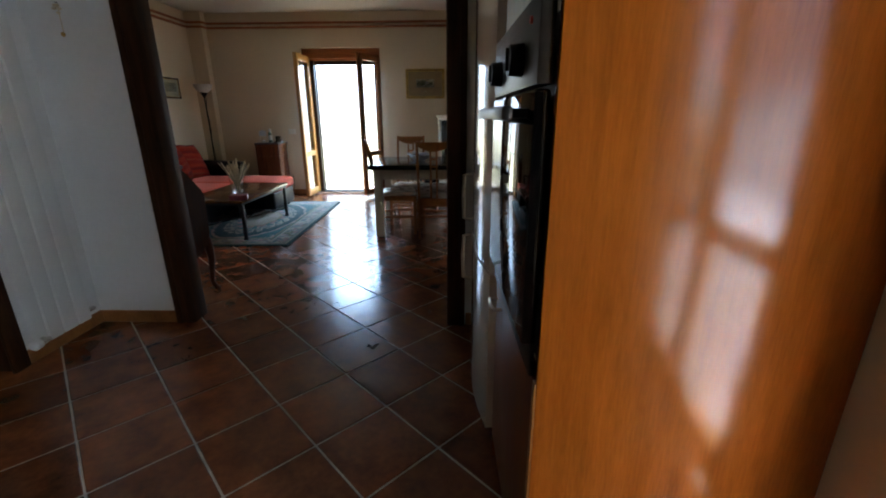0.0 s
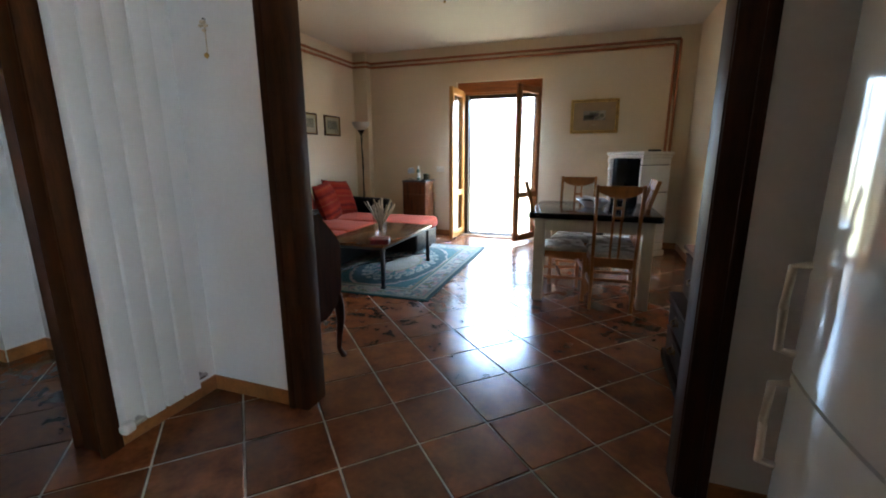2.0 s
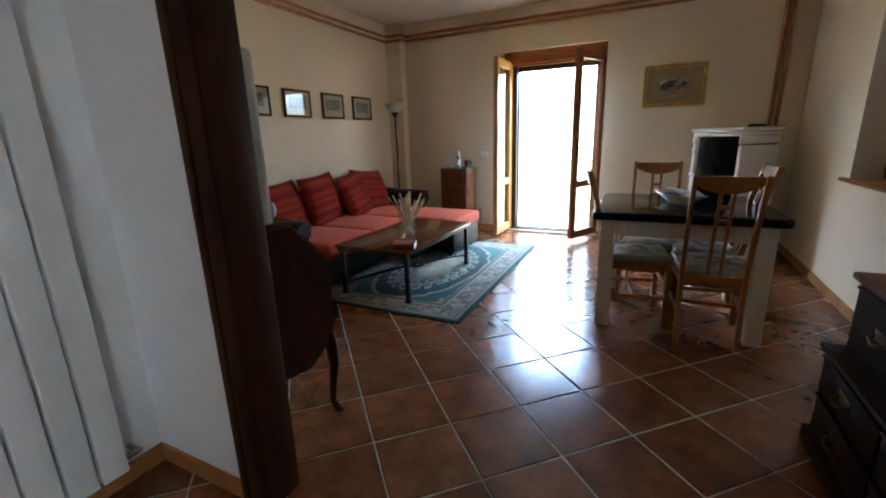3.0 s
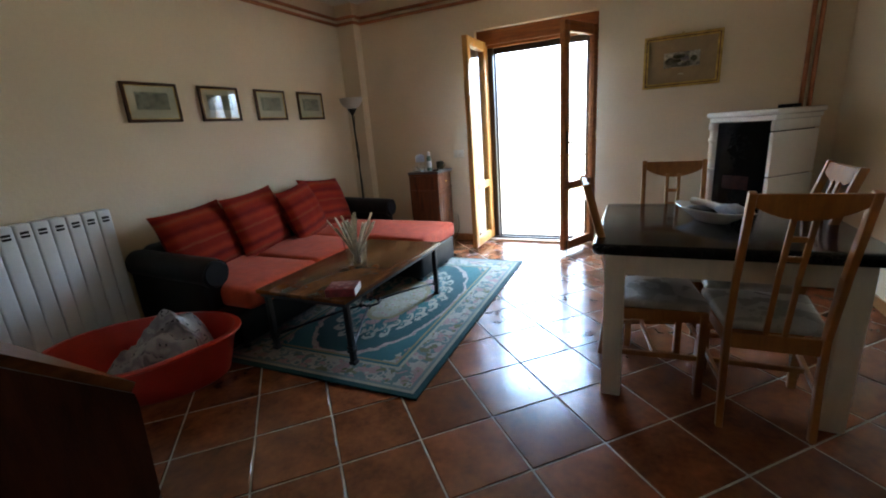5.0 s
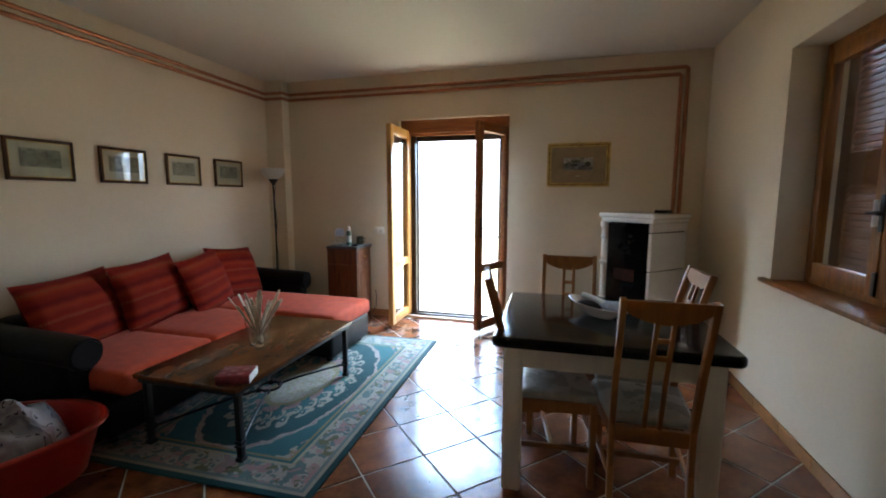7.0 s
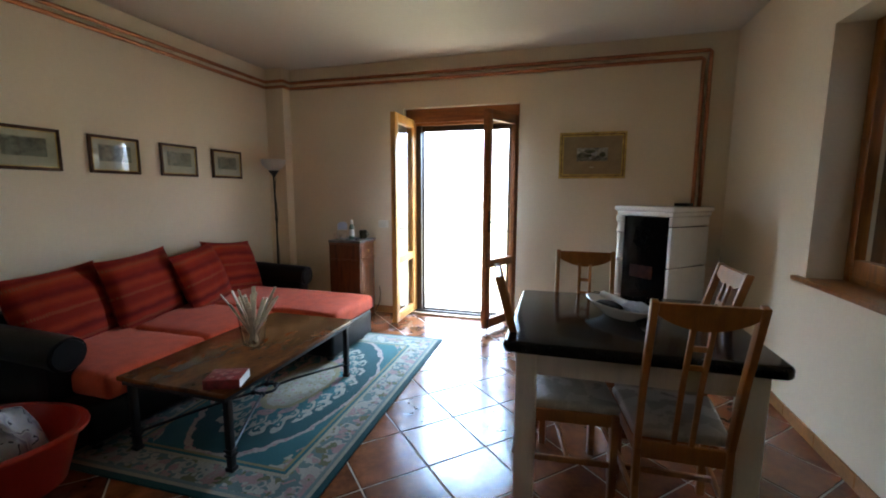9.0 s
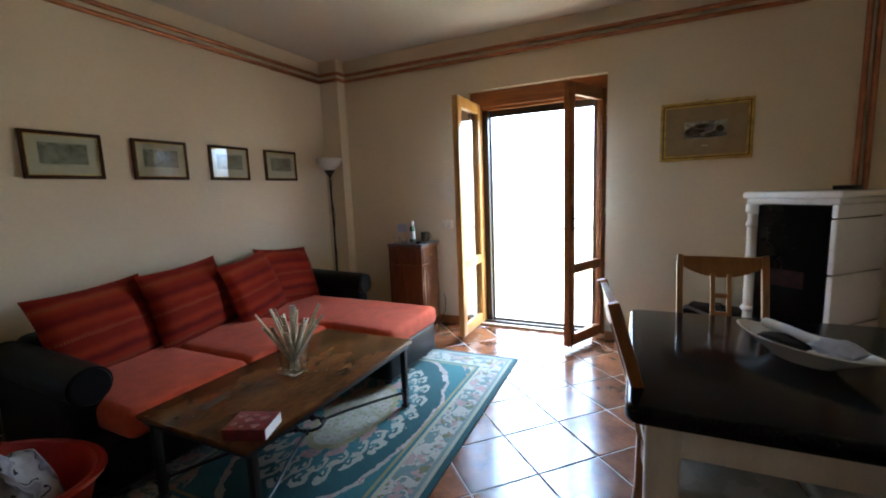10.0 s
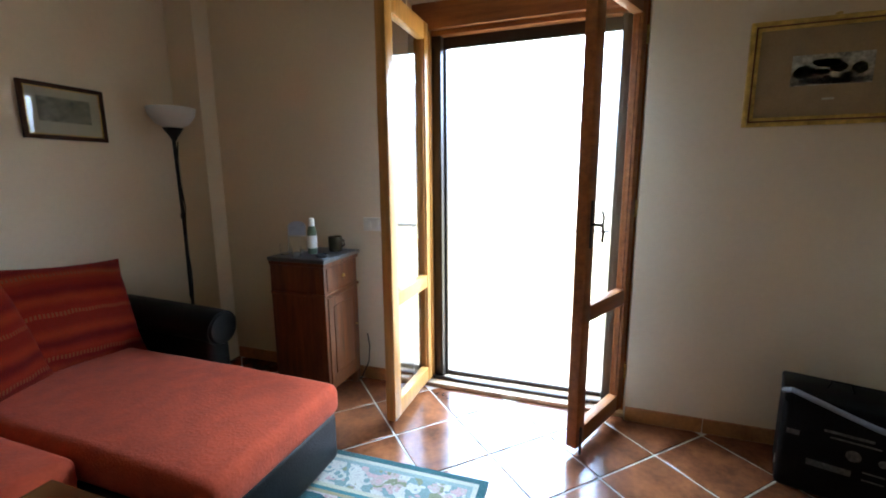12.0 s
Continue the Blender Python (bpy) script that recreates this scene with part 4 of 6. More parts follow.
    oval = pick(calc("LESS_THAN", calc("ABSOLUTE", calc("SUBTRACT", rad, 1.0)), 0.028), oval, pick(speck, (0.30, 0.23, 0.19), ROSE))
    # corner sprays and clusters at the middle of each side
    spray = calc("GREATER_THAN", calc("ADD", calc("DIVIDE", ax, 0.47), calc("DIVIDE", ay, 0.88)), calc("ADD", 1.62, calc("MULTIPLY", wsep.outputs[2], 0.16)))
    # borders
    bloom = n.new("ShaderNodeTexNoise")
    bloom.inputs["Scale"].default_value, bloom.inputs["Detail"].default_value = 15, 2
    l.new(co.outputs["Object"], bloom.inputs["Vector"])
    bsep = n.new("ShaderNodeSeparateColor")
    l.new(bloom.outputs["Color"], bsep.inputs[0])
    blot, blush, stem = (calc("GREATER_THAN", bsep.outputs[k], q) for k, q in ((0, 0.53), (1, 0.57), (2, 0.60)))
    garden = pick(stem, pick(blush, pick(blot, (0.10, 0.145, 0.135), (0.31, 0.28, 0.225)), (0.29, 0.175, 0.16)), (0.12, 0.12, 0.06))
    flowers = pick(stem, pick(blush, pick(blot, TEAL, (0.28, 0.25, 0.19)), ROSE), OLIVE)
    oval = pick(spray, oval, flowers)
    border = pick(corolla, garden, pick(blush, (0.30, 0.27, 0.22), (0.25, 0.19, 0.16)))
    c = pick(calc("LESS_THAN", edge, 0.262), oval, OLIVE)
    c = pick(calc("LESS_THAN", edge, 0.246), c, TEAL)
    c = pick(calc("LESS_THAN", edge, 0.228), c, (0.29, 0.255, 0.175))
    c = pick(calc("LESS_THAN", edge, 0.208), c, border)
    c = pick(calc("LESS_THAN", edge, 0.072), c, (0.13, 0.165, 0.15))
    c = pick(calc("LESS_THAN", edge, 0.052), c, (0.27, 0.245, 0.18))
    c = pick(calc("LESS_THAN", edge, 0.032), c, DEEP)
    nz = n.new("ShaderNodeTexNoise")
    nz.inputs["Scale"].default_value = 160
    l.new(co.outputs["Object"], nz.inputs["Vector"])
    worn = n.new("ShaderNodeTexNoise")
    worn.inputs["Scale"].default_value = 5
    l.new(co.outputs["Object"], worn.inputs["Vector"])
    mr = n.new("ShaderNodeMapRange")
    mr.inputs["To Min"].default_value, mr.inputs["To Max"].default_value = 0.45, 1.5
    l.new(nz.outputs[0], mr.inputs[0])
    mr2 = n.new("ShaderNodeMapRange")
    mr2.inputs["To Min"].default_value, mr2.inputs["To Max"].default_value = 0.75, 1.25
    l.new(worn.outputs[0], mr2.inputs[0])
    hs = n.new("ShaderNodeHueSaturation")
    l.new(calc("MULTIPLY", mr.outputs[0], mr2.outputs[0]), hs.inputs["Value"])
    l.new(c, hs.inputs["Color"])
    l.new(hs.outputs[0], b.inputs["Base Color"])
    bp = n.new("ShaderNodeBump")
    bp.inputs["Strength"].default_value, bp.inputs["Distance"].default_value = 0.5, 0.006
    l.new(nz.outputs[0], bp.inputs["Height"])
    l.new(bp.outputs[0], b.inputs["Normal"])
    ob = link_mesh("rug", box(M(), -W, W, -L, L, 0.0, 0.012, 0.004), m)
    ob.matrix_basis = pose(-2.372, 5.248, 0, 0, 0, 1.4)
    tagged(ob, "teal and cream oriental rug with a floral border", "rug")


rug()


def sofa():
    t = thing("sofa", "black leather corner sofa with coral red velvet seats", "sofa", -3.90, 4.19, 0)
    # x runs out from the wall, y along it
    part("base", box(M(), 0.03, 1.02, 0.03, 2.22, 0.05, 0.27, 0.03, 3), BLACK_LEATHER, t)
    part("chaise_base", box(M(), 0.98, 1.555, 1.40, 2.075, 0.05, 0.27, 0.025, 3), BLACK_LEATHER, t)
    bm = M()
    soft_box(bm, 0.02, 0.24, 0.10, 2.2, 0.25, 0.63, 0.07, 0.01, 4)
    part("back", bm, BLACK_LEATHER, t)
    for y0, y1, x1 in ((0.0, 0.17, 0.83), (2.145, 2.315, 0.78)):
        c = (y0 + y1) / 2
        bm = M()
        soft_box(bm, 0.03, x1 - 0.02, y0 + 0.015, y1 - 0.015, 0.04, 0.50, 0.04, 0.0, 2)
        part("arm", bm, BLACK_LEATHER, t)
        bm = M()
        tube(bm, [(0.05, c, 0.52), (0.1, c, 0.525), (0.4, c, 0.515), (x1 - 0.04, c, 0.505), (x1, c, 0.50)], 0.092, 20)
        roll = part("arm_roll", bm, BLACK_LEATHER, t)
        bm = M()
        rod(bm, (x1, c, 0.50), (x1 + 0.014, c, 0.50), 0.086, 0.078, 24)
        part("arm_disc", bm, BLACK_LEATHER, roll)
    for y0, y1, x1, s in ((0.10, 0.735, 1.06, 1.0), (0.745, 1.40, 1.06, 2.0), (1.41, 2.085, 1.575, 3.0)):
        bm = M()
        soft_box(bm, 0.20, x1, y0, y1, 0.265, 0.405, 0.045, 0.018, s)
        part("seat_cushion", bm, RED_VELVET, t, "coral red velvet seat cushion")
    for x, y in ((0.1, 0.1), (0.95, 0.1), (0.1, 2.15), (0.95, 1.3), (1.48, 1.48), (1.48, 2.0)):
        part("foot", rod(M(), (x, y, 0), (x, y, 0.06), 0.025, 0.03), BLACK_PLASTIC, t)


sofa()
for y, w, roll, lean, x, z, yaw in ((4.619, 0.655, -1.6, 71, -3.628, 0.60, 12.3), (5.134, 0.645, -2.7, 75, -3.614, 0.628, 12.4), (5.622, 0.60, -4.2, 71, -3.575, 0.61, 18.0), (6.078, 0.575, 5.3, 66, -3.685, 0.62, -2.2)):
    bm = M()
    cushion(bm, w, 0.525, 0.21, 2.2, 18)
    bmesh.ops.rotate(bm, verts=bm.verts, cent=(0, 0, 0), matrix=Matrix.Rotation(radians(90), 3, "X"))
    ob = link_mesh("throw_cushion", bm, KILIM)
    ob.matrix_basis = pose(x, y, z, 0, 0, 90 + yaw) @ pose(0, 0, 0, lean - 90, roll, 0)
    tagged(ob, "square red striped woven cushion on the sofa", "cushion", "cushions on the sofa")


def coffee_table():
    t = thing("coffee_table", "low dark wooden table on black wrought iron legs", "table", -2.436, 4.882, 0.012)
    w, d = 0.33, 0.597
    part("tabletop", box(M(), -w, w, -d, d, 0.385, 0.41, 0.005), TABLE_WOOD, t, "polished dark wooden top")
    part("apron", box(M(), -w + 0.015, w - 0.015, -d + 0.015, d - 0.015, 0.36, 0.385, 0.003), IRON, t)
    hub = (0.05, 0.0, 0.125)
    for sx in (-1, 1):
        for sy in (-1, 1):
            x, y = sx * (w - 0.035), sy * (d - 0.05)
            leg = part("leg", box(M(), x - 0.016, x + 0.016, y - 0.016, y + 0.016, 0.0, 0.36, 0.004), IRON, t)
            for z in (0.075, 0.10):
                part("collar", box(M(), x - 0.023, x + 0.023, y - 0.023, y + 0.023, z, z + 0.013, 0.005), IRON, leg)
            part("foot", box(M(), x - 0.022, x + 0.022, y - 0.022, y + 0.022, 0.0, 0.022, 0.005), IRON, leg)
            bm = M()
            a, b = Vector((x, y, 0.09)), Vector(hub)
            v = (b - a)
            tube(bm, [a, a + v * 0.33 + Vector((0, 0, 0.006)), a + v * 0.66 + Vector((0, 0, 0.008)), b - v.normalized() * 0.06], 0.008, 8)
            part("stretcher", bm, IRON, t)
            bm = M()
            e = b - v.normalized() * 0.07
            lathe(bm, [(0.004, -0.018), (0.017, -0.008), (0.017, 0.008), (0.004, 0.018)], e, 10)
            part("knuckle", bm, IRON, t)
    bm = M()
    ringpts = [(hub[0] + 0.065 * math.cos(a), hub[1] + 0.065 * math.sin(a), hub[2]) for a in np.linspace(0, 2 * math.pi, 25)]
    tube(bm, ringpts, 0.008, 8)
    part("ring", bm, IRON, t, "iron ring joining the stretchers")


coffee_table()


def stick_vase():
    t = thing("glass_vase", "clear square glass vase standing on the coffee table", "vase", -2.425, 4.85, 0.4222)
    bm = M()
    def ring(r, z):
        return [bm.verts.new((sx * r, sy * r, z)) for sx, sy in ((-1, -1), (1, -1), (1, 1), (-1, 1))]
    rows = [ring(0.040, 0), ring(0.056, 0.18), ring(0.052, 0.18), ring(0.037, 0.014)]
    for lo, hi in zip(rows, rows[1:]):
        for i in range(4):
            bm.faces.new((lo[i], lo[(i + 1) % 4], hi[(i + 1) % 4], hi[i]))
    bm.faces.new(rows[0][::-1])
    bm.faces.new(rows[-1])
    part("body", bm, GLASS, t, smooth=False)
    rng = random.Random(5)
    for k in range(28):
        a, tilt = rng.uniform(0, 2 * math.pi), rng.uniform(0.18, 0.68)
        base = Vector((-0.02 * math.cos(a), -0.02 * math.sin(a), 0.018 + rng.uniform(0, 0.02)))
        ln = rng.uniform(0.27, 0.345)
        top = base + Vector((math.cos(a) * math.sin(tilt), math.sin(a) * math.sin(tilt), math.cos(tilt))) * ln
        s = link_mesh("paper_stick", bar(M(), base, top, rng.uniform(0.015, 0.027), 0.005, 0.001), PAPER_STICK)
        s.matrix_basis = pose(-2.425, 4.85, 0.4222, 0, 0, 0)
        tagged(s, "pale rolled paper stick standing in the glass vase", "stick", "sticks in the vase")


stick_vase()


def gift_box():
    t = thing("small_box", "small red patterned box with a white side", "box", -2.185, 4.385, 0.4222, 22)
    part("body", box(M(), -0.082, 0.082, -0.067, 0.067, 0.0, 0.045, 0.003), BOX_RED, t)
    part("side_label", box(M(), 0.0825, 0.0840, -0.064, 0.064, 0.003, 0.042), PAPER, t, "white box side")
    rng = random.Random(8)
    for x, y, size in ((-0.048, 0.030, 0.019), (0.002, 0.038, 0.013), (0.046, 0.018, 0.020), (-0.012, 0.002, 0.017), (-0.056, -0.030, 0.014), (0.030, -0.038, 0.018), (-0.018, -0.046, 0.010)):
        bm = M()
        petals = [size * rng.uniform(0.55, 1.1) for k in range(12)]
        outline = [bm.verts.new((x + 1.25 * q * math.cos(k * math.pi / 6), y + q * math.sin(k * math.pi / 6), 0.0456)) for k, q in enumerate(petals)]
        bm.faces.new(outline)
        part("print", bm, ROSE_PRINT, t, "faded pink printed flower")


gift_box()


def dining_table():
    t = thing("dining_table", "square table with a black granite top on cream legs", "table", -0.396, 4.92, 0, 1.0)
    h, d = 0.496, 0.47
    bm = M()
    box(bm, -h, h, -d, d, 0.70, 0.748)
    vert_edges = [e for e in bm.edges if abs(e.verts[0].co.z - e.verts[1].co.z) > 0.02]
    bmesh.ops.bevel(bm, geom=vert_edges, offset=0.035, segments=5, affect="EDGES", profile=0.5)
    rim = [e for e in bm.edges if abs(e.verts[0].co.z - e.verts[1].co.z) < 0.001]
    bmesh.ops.bevel(bm, geom=rim, offset=0.016, segments=4, affect="EDGES", profile=0.5)
    part("tabletop", bm, GRANITE, t, "polished black granite top with a rounded edge")
    a, e = h - 0.092, d - 0.10
    for s in (-1, 1):
        part("apron", box(M(), -a + 0.04, a - 0.04, s * (e + 0.028) - 0.011, s * (e + 0.028) + 0.011, 0.60, 0.70, 0.003), CREAM_PAINT, t)
        part("apron", box(M(), s * (a + 0.028) - 0.011, s * (a + 0.028) + 0.011, -e + 0.04, e - 0.04, 0.60, 0.70, 0.003), CREAM_PAINT, t)
        for r in (-1, 1):
            part("leg", box(M(), s * a - 0.042, s * a + 0.042, r * e - 0.042, r * e + 0.042, 0.0, 0.70, 0.008, 3), CREAM_PAINT, t)


dining_table()


def dining_chair():
    """Facing +y; the back leans to -y."""
    t = thing("dining_chair", "honey beech dining chair with a grey leather seat", "chair", group="chairs round the table")
    for s in (-1, 1):
        bm = M()
        pts = [(s * 0.185, -0.235, 0.0), (s * 0.185, -0.205, 0.25), (s * 0.185, -0.20, 0.45), (s * 0.188, -0.225, 0.68), (s * 0.19, -0.275, 0.965)]
        for a, b in zip(pts, pts[1:]):
            bar(bm, a, Vector(b) + (Vector(b) - Vector(a)).normalized() * 0.006, 0.030, 0.038, 0.005)
        part("back_post", bm, BEECH, t)
        part("front_leg", bar(M(), (s * 0.188, 0.19, 0.0), (s * 0.188, 0.19, 0.44), 0.034, 0.034, 0.005), BEECH, t)
        part("side_rail", box(M(), s * 0.188 - 0.011, s * 0.188 + 0.011, -0.19, 0.175, 0.385, 0.44, 0.003), BEECH, t)
        part("side_stretcher", box(M(), s * 0.188 - 0.009, s * 0.188 + 0.009, -0.205, 0.178, 0.19, 0.215, 0.003), BEECH, t)
        bm = M()
        bar(bm, (s * 0.036, -0.197, 0.435), (s * 0.036, -0.222, 0.68), 0.022, 0.016, 0.003)
        bar(bm, (s * 0.036, -0.222, 0.675), (s * 0.036, -0.262, 0.90), 0.022, 0.016, 0.003)
        part("back_slat", bm, BEECH, t)
    for y, z0, z1 in ((0.19, 0.385, 0.44), (-0.198, 0.37, 0.44)):
        part("seat_rail", box(M(), -0.175, 0.175, y - 0.011, y + 0.011, z0, z1, 0.003), BEECH, t)
    part("cross_stretcher", box(M(), -0.182, 0.182, -0.02, 0.0, 0.19, 0.213, 0.003), BEECH, t)
    part("front_stretcher", box(M(), -0.175, 0.175, 0.182, 0.198, 0.27, 0.293, 0.003), BEECH, t)
    for z in (0.745, 0.815):
        y = -0.222 - (z - 0.68) * 0.178
        part("ladder_bar", box(M(), -0.028, 0.028, y - 0.007, y + 0.007, z - 0.009, z + 0.009, 0.002), BEECH, t)
    bm = M()
    k = 12
    outline = [(-0.176, 0.965), (-0.176, 0.925)] + [(-0.176 + 0.352 * i / k, 0.925 - 0.042 * math.sin(math.pi * i / k) ** 0.8) for i in range(1, k)] + [(0.176, 0.925), (0.176, 0.965)]
    extrude_outline(bm, outline, -0.011, 0.011, "y")
    for v in bm.verts:
        v.co.y += -0.272 + (0.965 - v.co.z) * 0.176 - 0.018 * (1 - (v.co.x / 0.19) ** 2)
    part("crest_rail", bm, BEECH, t)
    bm = M()
    soft_box(bm, -0.20, 0.20, -0.185, 0.215, 0.44, 0.482, 0.018, 0.012, 7)
    part("seat", bm, GREY_LEATHER, t, "grey leather seat pad")
    # the chair is narrower at its back than at its front
    for o in t.children:
        for v in o.data.vertices:
            v.co.x *= 0.82 + 0.18 * min(1.0, max(0.0, (v.co.y + 0.2) / 0.4))
            v.co.y *= 0.9
            z = v.co.z
            v.co.z = z * 0.945 if z < 0.482 else 0.4555 + (z - 0.482) * 1.08
            v.co.y -= 0.07 * max(0.0, (v.co.z - 0.4555) / 0.52)
    return t


chair = dining_chair()
chair.matrix_basis = pose(-0.225, 4.64, 0, 0, 0, 1.5)
tagged(chair, "honey beech dining chair standing askew at the table")
c = copy_thing(chair, pose(-0.551, 5.18, 0, 0, 0, 179))
tagged(c, "honey beech dining chair near the white stove")
c = copy_thing(chair, pose(-0.222, 5.06, 0, 0, 0, 92))
tagged(c, "honey beech dining chair with its back to the wall")
c = copy_thing(chair, pose(-0.635, 4.77, 0, 0, 0, -80))
tagged(c, "honey beech dining chair facing the granite table's side")


def tiled_stove():
    """A square majolica stove standing across the corner; its front looks along local -y."""
    t = thing("tiled_stove", "white majolica pellet stove with a black glass front", "stove", 0.085, 6.63, 0, -45)
    w = 0.235
    part("base", box(M(), -w - 0.02, w + 0.02, -w - 0.02, w + 0.02, 0.0, 0.07, 0.01, 3), MAJOLICA, t)
    part("plinth", box(M(), -w - 0.005, w + 0.005, -w - 0.005, w + 0.005, 0.07, 0.16, 0.012, 3), MAJOLICA, t)
    part("core", box(M(), -w + 0.03, w - 0.03, -w + 0.03, w - 0.02, 0.16, 1.15), BLACK_PLASTIC, t)
    for k, (z0, z1) in enumerate(((0.165, 0.455), (0.461, 0.757), (0.764, 1.070), (1.077, 1.15))):
        for s in (-1, 1):
            bm = M()
            box(bm, s * w - 0.03, s * w + 0.002, -w + (0.03 if s < 0 else 0.0), w, z0, z1, 0.008, 3)
            part("side_tile", bm, MAJOLICA, t)
    part("back_panel", box(M(), -w + 0.03, w - 0.03, w - 0.018, w, 0.16, 1.15), BLACK_PLASTIC, t)
    part("door_glass", box(M(), -w + 0.058, w - 0.034, -w - 0.004, -w + 0.028, 0.38, 1.145, 0.004), SOOT_GLASS, t, "black glass stove door")
    part("lower_front", box(M(), -w + 0.045, w - 0.045, -w, -w + 0.028, 0.165, 0.372, 0.006), MAJOLICA, t)
    part("ember_plate", box(M(), -0.10, 0.10, -w - 0.0065, -w - 0.0045, 0.66, 0.76, 0.0008), BURNER, t, "dull reddish burner plate behind the glass")
    for s in (-1,):
        bm = M()
        lathe(bm, [(0.012, 0), (0.034, 0.004), (0.034, 0.03), (0.024, 0.045), (0.024, 0.29), (0.034, 0.30), (0.034, 0.318), (0.024, 0.33), (0.024, 0.61), (0.034, 0.62), (0.034, 0.638), (0.024, 0.65), (0.024, 0.84), (0.031, 0.85), (0.031, 0.865), (0.024, 0.88), (0.024, 0.925), (0.034, 0.94), (0.034, 0.985), (0.012, 0.99)], (s * (w - 0.02), -w + 0.012, 0.163), 16, 1.3, 1.2)
        part("corner_column", bm, MAJOLICA, t)
    part("cornice", box(M(), -w - 0.012, w + 0.012, -w - 0.012, w + 0.005, 1.15, 1.185, 0.01, 3), MAJOLICA, t)
    part("top", box(M(), -w - 0.03, w + 0.03, -w - 0.03, w + 0.01, 1.185, 1.225, 0.014, 3), MAJOLICA, t)
    part("top_plate", box(M(), 0.03, 0.13, 0.08, 0.18, 1.225, 1.249, 0.004), BLACK_PLASTIC, t, "black metal top plate")


tiled_stove()


def small_cabinet():
    t = thing("bedside_cabinet", "small brown wooden cabinet with a grey stone top", "cabinet", -2.845, 6.845, 0, 90)
    w, d = 0.165, 0.175
    part("body", box(M(), -w, w, -d, d, 0.08, 0.79, 0.004), BROWN_WOOD, t)
    part("stone_top", box(M(), -w - 0.018, w + 0.018, -d - 0.018, d, 0.812, 0.835, 0.005), STONE_TOP, t, "grey stone top")
    part("cornice", box(M(), -w - 0.01, w + 0.01, -d - 0.01, d, 0.79, 0.812, 0.006), BROWN_WOOD, t)
    part("moulding", box(M(), -w - 0.009, w + 0.009, -d - 0.009, d, 0.625, 0.642, 0.005), BROWN_WOOD, t)
    part("drawer", box(M(), -w + 0.02, w - 0.02, -d - 0.008, -d, 0.655, 0.78, 0.004), BROWN_WOOD, t)
    door = part("door", box(M(), -w + 0.02, w - 0.02, -d - 0.008, -d, 0.12, 0.615, 0.004), BROWN_WOOD, t)
    part("panel", box(M(), -w + 0.065, w - 0.065, -d - 0.012, -d - 0.006, 0.17, 0.565, 0.006), BROWN_WOOD, door)
    part("knob", lathe(M(), [(0.003, 0), (0.01, 0.004), (0.01, 0.012), (0.003, 0.016)], (0, 0, 0), 12), BRASS, t).matrix_basis = pose(0, -d - 0.008, 0.718, 90, 0, 0)
    part("key", rod(M(), (w - 0.04, -d - 0.025, 0.39), (w - 0.04, -d - 0.006, 0.39), 0.004), BRASS, t)
    side = part("side_frame", box(M(), w, w + 0.006, -d + 0.002, -d + 0.04, 0.09, 0.62, 0.002), BROWN_WOOD, t)
    part("side_rail", box(M(), w, w + 0.006, d - 0.04, d - 0.002, 0.09, 0.62, 0.002), BROWN_WOOD, side)
    part("side_rail", box(M(), w, w + 0.0055, -d + 0.04, d - 0.04, 0.565, 0.62, 0.002), BROWN_WOOD, side)
    part("side_rail", box(M(), w, w + 0.0055, -d + 0.04, d - 0.04, 0.09, 0.15, 0.002), BROWN_WOOD, side)
    for sx in (-1, 1):
        for sy in (-1, 1):
            part("foot", box(M(), sx * (w - 0.02) - 0.02, sx * (w - 0.02) + 0.02, sy * (d - 0.02) - 0.02, sy * (d - 0.02) + 0.02, 0, 0.085, 0.004), BROWN_WOOD, t)


small_cabinet()


